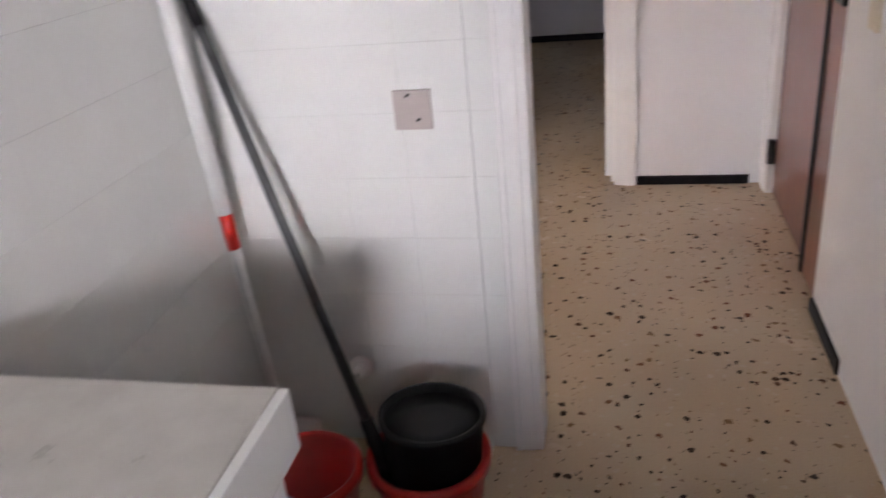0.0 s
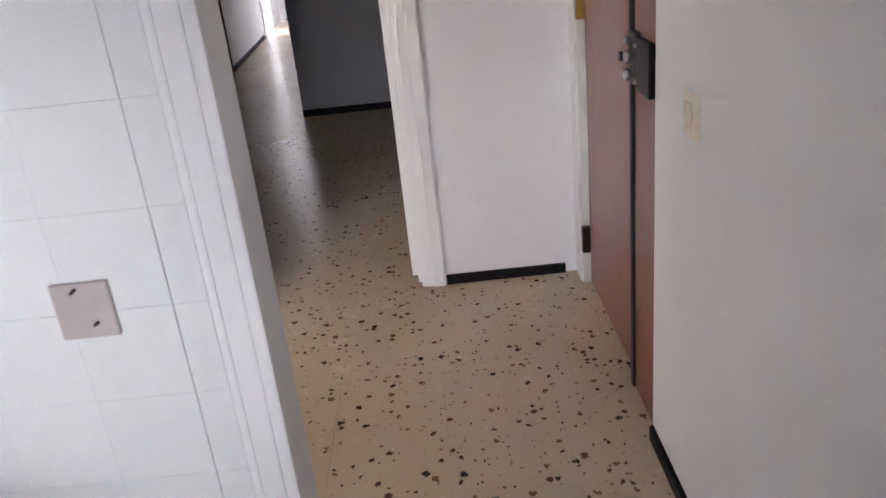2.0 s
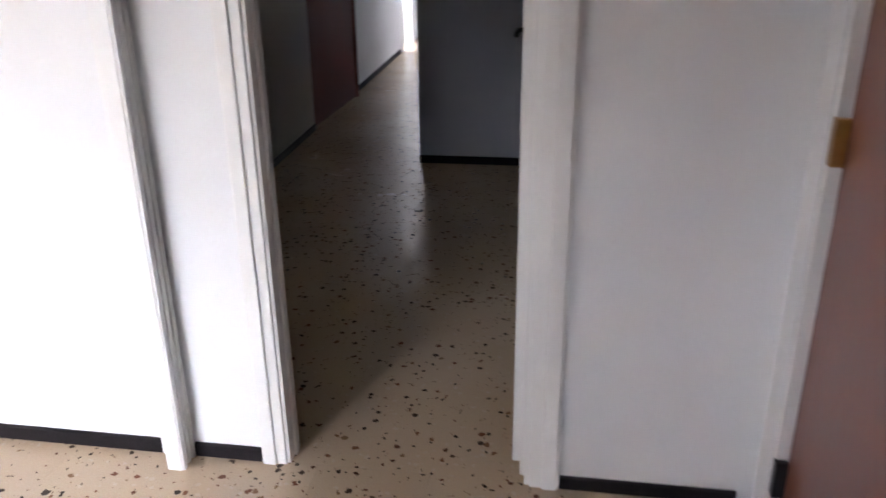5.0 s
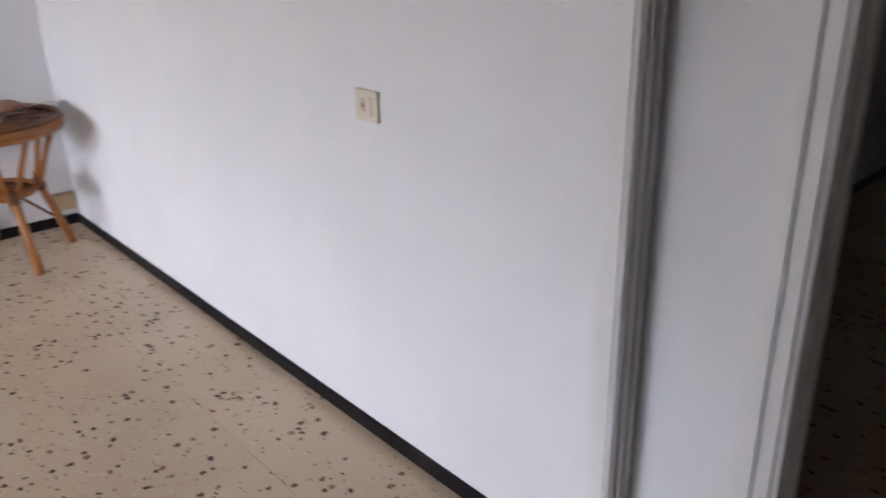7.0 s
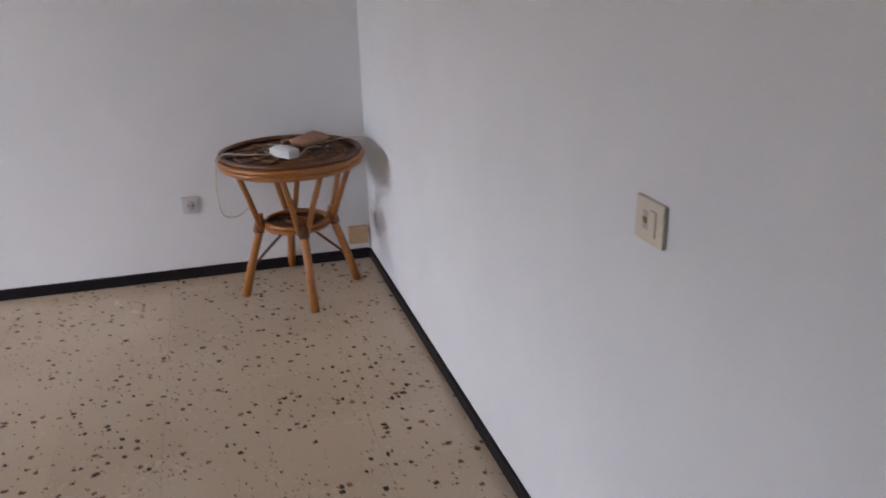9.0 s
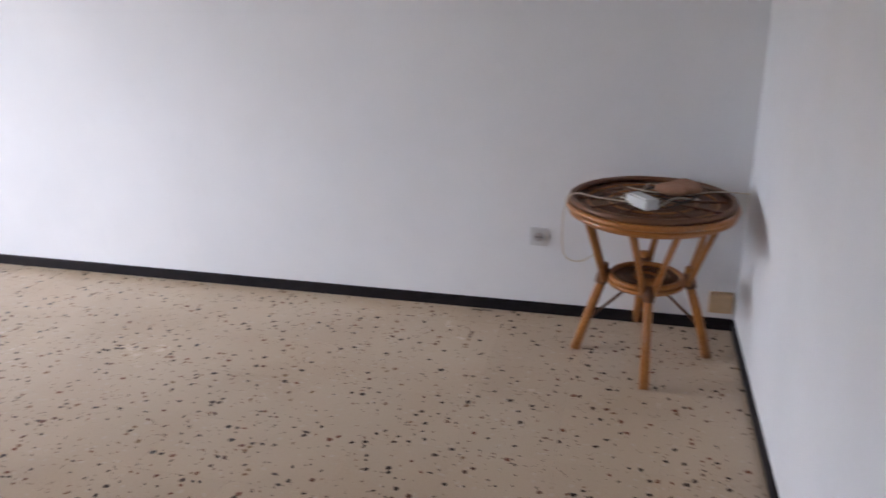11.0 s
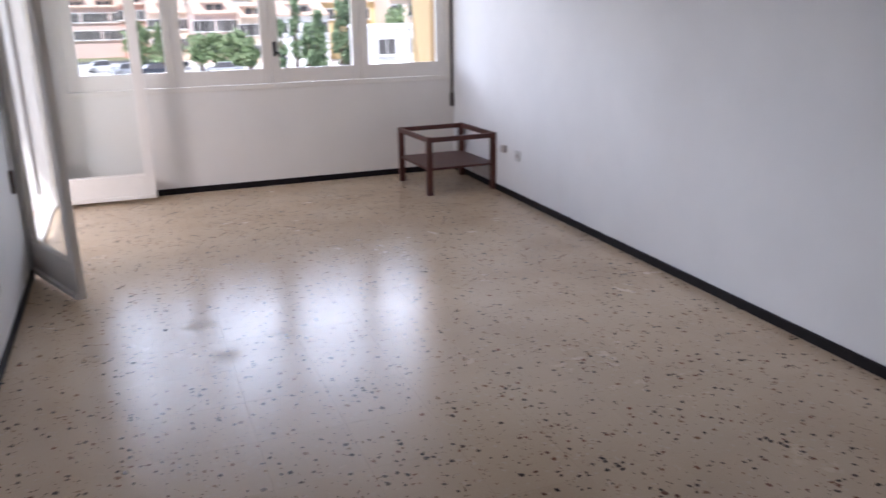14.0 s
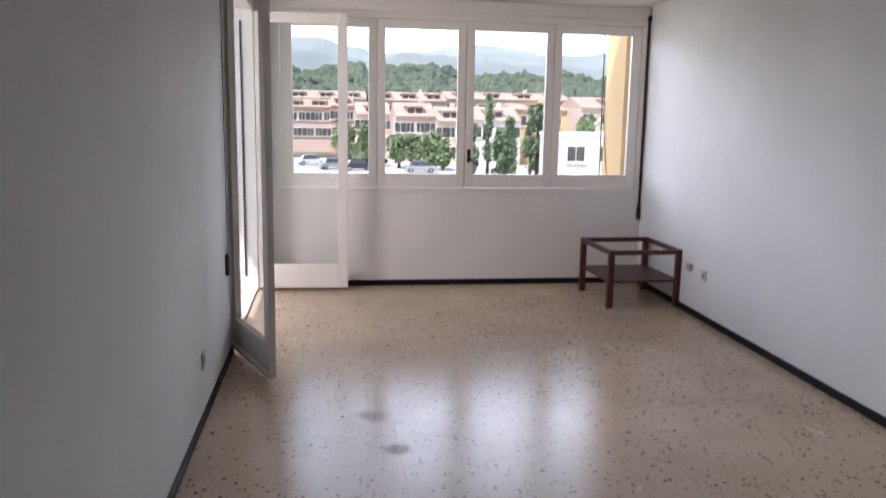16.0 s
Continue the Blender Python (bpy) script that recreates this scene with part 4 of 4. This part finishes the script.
def house(x0, x1, y, depth, eave, wall, label, ridge=2.6, cols=4, rows=3, top=None, flat=False):
    """A terraced house: walls, hipped tile roof with eaves, and one window an opening."""
    ob = base("house", pose((x0 + x1) / 2, y, GZ), label, "house", "town houses")
    w, h = (x1 - x0) / 2, eave - GZ
    part("wall", box(bmesh.new(), -w, w, 0, depth, 0, h), wall, ob)
    bm = bmesh.new()
    if flat:
        box(bm, -w - 0.1, w + 0.1, -0.1, depth + 0.1, h, h + 0.35, 0.04)
        part("roof", bm, WHITER, ob)
    else:
        o = 0.45
        lo = [bm.verts.new(p) for p in ((-w - 0.02, -o, h - 0.08), (w + 0.02, -o, h - 0.08), (w + 0.02, depth + o, h - 0.08), (-w - 0.02, depth + o, h - 0.08))]
        up = [bm.verts.new((v.co.x, v.co.y, v.co.z + 0.2)) for v in lo]
        a, b = bm.verts.new((-w - 0.02, depth / 2, h + ridge)), bm.verts.new((w + 0.02, depth / 2, h + ridge))
        bm.faces.new(lo[::-1])
        for i in range(4):
            bm.faces.new((lo[i], lo[(i + 1) % 4], up[(i + 1) % 4], up[i]))
        bm.faces.new((up[0], up[1], b, a))
        bm.faces.new((up[1], up[2], b))
        bm.faces.new((up[2], up[3], a, b))
        bm.faces.new((up[3], up[0], a))
        roof = part("roof", bm, ROOF, ob)
        part("chimney", box(bmesh.new(), w * 0.35, w * 0.35 + 0.7, depth * 0.5, depth * 0.5 + 0.7, h + ridge * 0.6, h + ridge + 0.6, 0.05), wall, roof)
        for c in range(max(1, cols // 3)):
            x = -w + (c + 0.5) * 2 * w / max(1, cols // 3)
            z = h + 0.12
            dm = part("dormer", box(bmesh.new(), x - 1.25, x + 1.25, 0.7, depth / 2, z, z + ridge * 0.5 + 0.25), wall, ob)
            for s in (-0.62, 0.62):
                part("pane", box(bmesh.new(), x + s - 0.5, x + s + 0.5, 0.62, 0.70, z + 0.25, z + ridge * 0.5 + 0.05), DARKPANE, dm)
            part("dormer_roof", box(bmesh.new(), x - 1.5, x + 1.5, 0.35, depth / 2, z + ridge * 0.5 + 0.25, z + ridge * 0.5 + 0.42), ROOF, dm)
    for r in range(rows):
        for c in range(cols):
            x = -w + (c + 0.5) * 2 * w / cols
            z = h - 2.35 - r * 2.85
            if z < 0.3:
                continue
            ww = 0.55 if (c + r) % 3 else 0.85
            fr = part("window", box(bmesh.new(), x - ww - 0.1, x + ww + 0.1, -0.06, 0.02, z - 0.1, z + 1.5, 0.02), WHITER, ob)
            part("pane", box(bmesh.new(), x - ww, x - 0.04, -0.09, -0.05, z, z + 1.4), DARKPANE, fr)
            part("pane", box(bmesh.new(), x + 0.04, x + ww, -0.09, -0.05, z, z + 1.4), DARKPANE, fr)
            part("sill", box(bmesh.new(), x - ww - 0.2, x + ww + 0.2, -0.25, -0.06, z - 0.2, z - 0.1), WHITER, fr)
    return ob


house(-8.5, 0.6, 150, 12, 2.6, PINKR, "pink rendered town house with tiled roof", 1.5, 6, 3)
house(0.6, 4.6, 146, 12, 2.9, SALMON, "salmon red town house end under tiles", 1.7, 3, 2)
house(-9.0, 8.0, 172, 12, 4.6, WHITER, "long pale town house on the higher street", 1.8, 9, 2)
house(4.6, 10.2, 132, 12, 1.5, PEACH, "peach rendered town house with tiled roof", 2.0, 4, 3)
house(10.2, 16.2, 121, 12, 1.3, PINKR, "pink terraced town house with paired windows", 2.1, 4, 3)
house(16.2, 20.2, 118, 12, 0.7, PEACH, "peach terraced town house a step lower", 2.1, 3, 3)
house(8.0, 22.0, 150, 12, 4.1, PEACH, "peach upper town house with attic windows", 1.7, 9, 2)
house(20.2, 27.8, 114, 11, 0.9, WHITER, "pale town house behind the cypress trees", 2.0, 4, 3)
house(27.8, 36.4, 120, 12, 2.6, YELLOWR, "yellow rendered town house behind cypresses", 1.0, 3, 1)
house(22.0, 46.0, 150, 12, 4.6, PEACH, "long tiled town house on the slope", 1.5, 12, 1)
house(36.4, 46.0, 113, 11, 3.0, PEACH, "peach town house at the end of the row", 1.6, 4, 3)
house(22.8, 28.9, 76, 8, -0.3, WHITER, "small white flat-roofed house below the window", 0.3, 2, 2, flat=True)

rng = random.Random(4)


def leaves(bm, count, shape, size):
    """Scatters small tilted leaf clumps; shape() gives a place."""
    for _ in range(count):
        c = shape()
        u = Vector((rng.uniform(-1, 1), rng.uniform(-1, 1), rng.uniform(-0.7, 0.7))).normalized()
        v = u.orthogonal().normalized()
        v.rotate(Matrix.Rotation(rng.uniform(0, 6.28), 3, u))
        s = size * rng.uniform(0.6, 1.3)
        w = u.cross(v)
        bm.faces.new([bm.verts.new(c + p) for p in (-v * s, w * s * 0.6, v * s, -w * s * 0.55)])


def tree(x, y, ground, top, width, material, label, column=False, count=650):
    ob = base("tree", pose(x, y, ground), label, "tree", "cypress trees" if column else "town trees")
    h = top - ground
    bm = bmesh.new()
    tube(bm, [(0, 0, 0), (0.05, 0.02, h * 0.35), (0, 0, h * (0.9 if column else 0.6))], 0.22, 0.05, 8)
    for k in range(6):
        a = k * 2.4
        z = h * (0.3 + 0.09 * k)
        tube(bm, [(0, 0, z), (width * 0.5 * math.cos(a), width * 0.5 * math.sin(a), z + h * 0.14)], 0.08, 0.02, 6)
    part("trunk", bm, BARK, ob)
    lumps = [(rng.uniform(0.14, 0.92) if column else rng.uniform(0.16, 0.88), rng.uniform(0, 6.28), rng.uniform(0.2, 0.75), rng.uniform(0.45, 1.0)) for _ in range(22)]

    def shape():
        f, a, r, s = rng.choice(lumps)
        wide = width * (math.sin(math.pi * min(1, max(0.02, f)) ** 0.75) if column else math.sin(math.pi * (0.12 + 0.82 * f)))
        q = Vector((rng.gauss(0, 1), rng.gauss(0, 1), rng.gauss(0, 1.4 if column else 0.8))) * (width * 0.20 * s)
        return Vector((r * wide * math.cos(a) * 0.8, r * wide * math.sin(a) * 0.8, f * h)) + q

    bm = bmesh.new()
    leaves(bm, count, shape, 0.27 if column else 0.32)
    part("crown", bm, material, ob)


for x, y, top, w in ((15.6, 84, 1.2, 0.8), (17.5, 86, 4.4, 0.85), (18.3, 84, 0.6, 0.9), (19.7, 85, 2.0, 1.15), (22.3, 86, 3.0, 1.1), (23.3, 87, 3.4, 0.95), (24.4, 88, 1.2, 0.9)):
    tree(x, y, GZ + 0.06, top, w, CYPLEAF, "tall narrow dark green cypress", True, 1100)
for x, y, g, top, w in ((2.4, 111, GZ, 1.2, 2.5), (5.2, 110, GZ, 0.4, 2.2), (6.6, 110, GZ, -0.8, 1.8), (9.6, 107, GZ, -0.9, 2.0), (11.4, 106, GZ, -0.8, 2.4), (13.6, 104, GZ, -0.6, 2.5), (15.0, 103, GZ, -1.4, 1.8), (32.2, 96, GZ, 2.9, 2.7), (26.2, 92, GZ, -1.5, 2.0), (20.9, 92, GZ, -1.8, 1.9)):
    tree(x, y, g + 0.08, top, w, LEAF, "leafy green street tree before the houses", False, 900)


def car(x, y, turn, paint, label):
    ob = base("car", pose(x, y, GZ + 0.06, 0, 0, turn), label, "car", "parked cars")
    part("body", box(bmesh.new(), -2.0, 2.0, -0.82, 0.82, 0.28, 0.86, 0.16), paint, ob)
    bm = box(bmesh.new(), -1.35, 1.05, -0.72, 0.72, 0.80, 1.42, 0.10)
    for v in bm.verts:
        if v.co.z > 1.2:
            v.co.x *= 0.72
            v.co.y *= 0.86
    cabin = part("cabin", bm, DARKPANE, ob)
    part("roof", box(bmesh.new(), -0.95, 0.72, -0.60, 0.60, 1.40, 1.45, 0.02), paint, cabin)
    for sx in (-1.25, 1.25):
        for sy in (-0.78, 0.78):
            wh = part("wheel", tube(bmesh.new(), [(sx, sy - 0.09, 0.31), (sx, sy + 0.09, 0.31)], 0.31, sides=18), RUBBER, ob)
            part("rim", tube(bmesh.new(), [(sx, sy - 0.095, 0.31), (sx, sy + 0.095, 0.31)], 0.19, sides=14), STEEL, wh)


for i, (x, y, turn) in enumerate(((2.6, 116, 10), (0.9, 104, 15), (3.9, 102, 12), (-2.2, 112, 15), (6.4, 113, 5), (11.6, 99, 0))):
    car(x, y, turn, CARPAINTS[(0, 2, 0, 1, 0, 2)[i]], ("dark grey", "white", "silver")[(0, 2, 0, 1, 0, 2)[i]] + " parked car on the pale car park")
lp = base("street_lamp", pose(16.2, 90, GZ + 0.06), "grey street lamp post beside the car park", "street lamp")
part("pole", tube(bmesh.new(), [(0, 0, 0), (0, 0, 3.6)], 0.07, 0.05, 8), GREYPOLE, lp)
part("head", lathe(bmesh.new(), [(0.05, 3.6), (0.24, 3.75), (0.20, 4.05), (0.02, 4.12)], segs=12), WHITEPL, lp)

# wooded slope behind the town
bm = bmesh.new()
slope = lambda x, y: GZ + 0.2 + max(0.0, y - 165) * 0.082 + 5.0 * noise.noise(Vector((x * 0.012, y * 0.012, 0))) * min(1, max(0, (y - 170) / 60))
grid = [[bm.verts.new((x, y, slope(x, y))) for x in range(-140, 261, 20)] for y in range(165, 446, 20)]
for p, q in zip(grid, grid[1:]):
    for k in range(len(p) - 1):
        bm.faces.new((p[k], p[k + 1], q[k + 1], q[k]))
solid("hillside", bm, GRASS, "green slope rising behind the town", kind="structure")
verts, faces = [], []
unit = bmesh.new()
bmesh.ops.create_icosphere(unit, subdivisions=3, radius=1.0)
uv = [v.co.copy() for v in unit.verts]
uf = [[v.index for v in f.verts] for f in unit.faces]
unit.free()
for _ in range(800):
    y = 172 + 265 * rng.random() ** 1.2
    x = rng.uniform(-0.16, 0.42) * y + rng.uniform(-12, 12)
    if rng.random() < 0.18 and y < 260:
        continue
    r = rng.uniform(2.0, 4.6) * (0.8 + y / 700)
    c = Vector((x, y, slope(x, y) + r * 0.6))
    seed = Vector((rng.uniform(0, 99), 0, 0))
    n0 = len(verts)
    for p in uv:
        k = 1 + 0.45 * noise.noise(p * 1.7 + seed) + 0.35 * noise.noise(p * 4.6 + seed)
        verts.append(c + Vector((p.x * r * k, p.y * r * k, p.z * r * 0.95 * k)))
    faces += [[n0 + i for i in f] for f in uf]
me = bpy.data.meshes.new("far_woods")
me.from_pydata(verts, [], faces)
me.shade_smooth()
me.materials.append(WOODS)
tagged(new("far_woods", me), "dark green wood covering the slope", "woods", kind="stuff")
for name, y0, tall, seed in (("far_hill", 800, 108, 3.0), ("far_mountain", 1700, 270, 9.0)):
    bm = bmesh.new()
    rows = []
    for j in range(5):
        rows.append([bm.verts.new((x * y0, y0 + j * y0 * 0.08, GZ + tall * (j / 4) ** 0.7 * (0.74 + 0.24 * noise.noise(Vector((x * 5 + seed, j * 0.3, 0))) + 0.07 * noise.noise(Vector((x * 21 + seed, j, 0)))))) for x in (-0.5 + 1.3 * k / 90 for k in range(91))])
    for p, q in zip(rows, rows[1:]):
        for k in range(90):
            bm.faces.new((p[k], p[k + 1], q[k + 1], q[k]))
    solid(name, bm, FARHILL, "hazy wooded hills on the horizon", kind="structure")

bm = bmesh.new()
rows = [[bm.verts.new((2600 * math.sin(a), 2600 * math.cos(a), z)) for a in (-0.9 + 0.1 * k for k in range(20))] for z in (GZ, 900)]
for k in range(19):
    bm.faces.new((rows[0][k], rows[0][k + 1], rows[1][k + 1], rows[1][k]))
solid("backdrop", bm, PALESKY, "pale bright summer sky above the hills", kind="structure")

# ---------- pieces: floor tiles and kitchen wall tiles ----------
def slab_mesh(name, w, h, t, edge, material):
    """One tile: a slab with a small chamfer, centred, its face at z = 0."""
    bm = bmesh.new()
    rows = []
    for inset, z in ((0, -t), (0, -edge), (edge, 0)):
        a, b = w / 2 - inset, h / 2 - inset
        rows.append([bm.verts.new(p) for p in ((-a, -b, z), (a, -b, z), (a, b, z), (-a, b, z))])
    for p, q in zip(rows, rows[1:]):
        for k in range(4):
            bm.faces.new((p[k], p[(k + 1) % 4], q[(k + 1) % 4], q[k]))
    bm.faces.new(rows[-1])
    return to_mesh(name, bm, material)


floor_tile = slab_mesh("floor_tile", tile - 0.0007, tile - 0.0007, 0.0035, 0.00012, TERRAZZO)
rest = []


def lay(x0, x1, y0, y1, ox, oy, single):
    """Tiles over a rectangle; whole ones as objects, cut ones and far ones joined."""
    i0, i1 = math.floor((x0 - ox) / tile), math.ceil((x1 - ox) / tile)
    j0, j1 = math.floor((y0 - oy) / tile), math.ceil((y1 - oy) / tile)
    for i in range(i0, i1):
        for j in range(j0, j1):
            a, b = max(x0, ox + i * tile), min(x1, ox + (i + 1) * tile)
            c, d = max(y0, oy + j * tile), min(y1, oy + (j + 1) * tile)
            whole = b - a > tile - 0.001 and d - c > tile - 0.001
            if whole and single:
                ob = new("floor_tile", floor_tile)
                ob.parent = floor
                ob.location = ((a + b) / 2, (c + d) / 2, 0)
            elif b - a > 0.01 and d - c > 0.01:
                rest.append((a, b, c, d))


lay(0.0, 3.75, 0.0, LEN + 0.05, -0.03, 0.0, True)
lay(-1.75, 0.0, 0.0, 1.75, -1.143, 0.0, True)
lay(-1.95, -0.19, 1.75, 5.15, -1.143, 0.0, False)
lay(-2.3, 1.9, -10.4, 0.0, -1.143, 0.0, False)
lay(1.9, 3.4, -10.4, -7.1, -1.143, 0.0, False)
bm = bmesh.new()
for a, b, c, d in rest:
    g = 0.0003
    bm.faces.new([bm.verts.new(p) for p in ((a + g, c + g, 0), (b - g, c + g, 0), (b - g, d - g, 0), (a + g, d - g, 0))])
me = to_mesh("floor_tile_rest", bm, TERRAZZO)
ob = tagged(new("floor_tile_rest", me), "cut and far terrazzo floor tiles", kind="stuff")
ob.parent = floor

wt = 0.15
wall_tile = slab_mesh("wall_tile", wt - 0.0003, wt - 0.0003, 0.006, 0.0002, CERAMIC)
on_south = Matrix.Rotation(radians(-90), 4, "X")
on_east = Matrix.Rotation(radians(-90), 4, "Y")
for k in range(13):
    for i in range(5):
        x = -0.196 - wt * (i + 0.5)
        if x - wt / 2 < KX1 + 0.05:
            continue
        ob = new("wall_tile", wall_tile)
        ob.parent = wall_kitchen
        ob.matrix_basis = Matrix.Translation((x, 1.857, 0.0 + wt * (k + 0.5))) @ on_south
    for j in range(12):
        ob = new("wall_tile", wall_tile)
        ob.parent = wall_west
        ob.matrix_basis = Matrix.Translation((-0.196, 1.858 + wt * (j + 0.5), wt * (k + 0.5))) @ on_east
bm = bmesh.new()
for k in range(13):
    for j in range(12, 21):
        y, z = 1.858 + wt * j, wt * k
        box(bm, -0.197, -0.191, y + 0.001, y + wt - 0.001, z + 0.001, z + wt - 0.001)
tagged(part("wall_tile_rest", bm, CERAMIC, wall_west), kind="stuff")
narrow = -0.7965 - KX1 - 0.051
cut_tile = slab_mesh("cut_tile", narrow, wt - 0.0003, 0.006, 0.0002, CERAMIC)
for k in range(13):
    ob = new("wall_tile", cut_tile)
    ob.parent = wall_kitchen
    ob.matrix_basis = Matrix.Translation((-0.797 - narrow / 2, 1.857, wt * (k + 0.5))) @ on_south
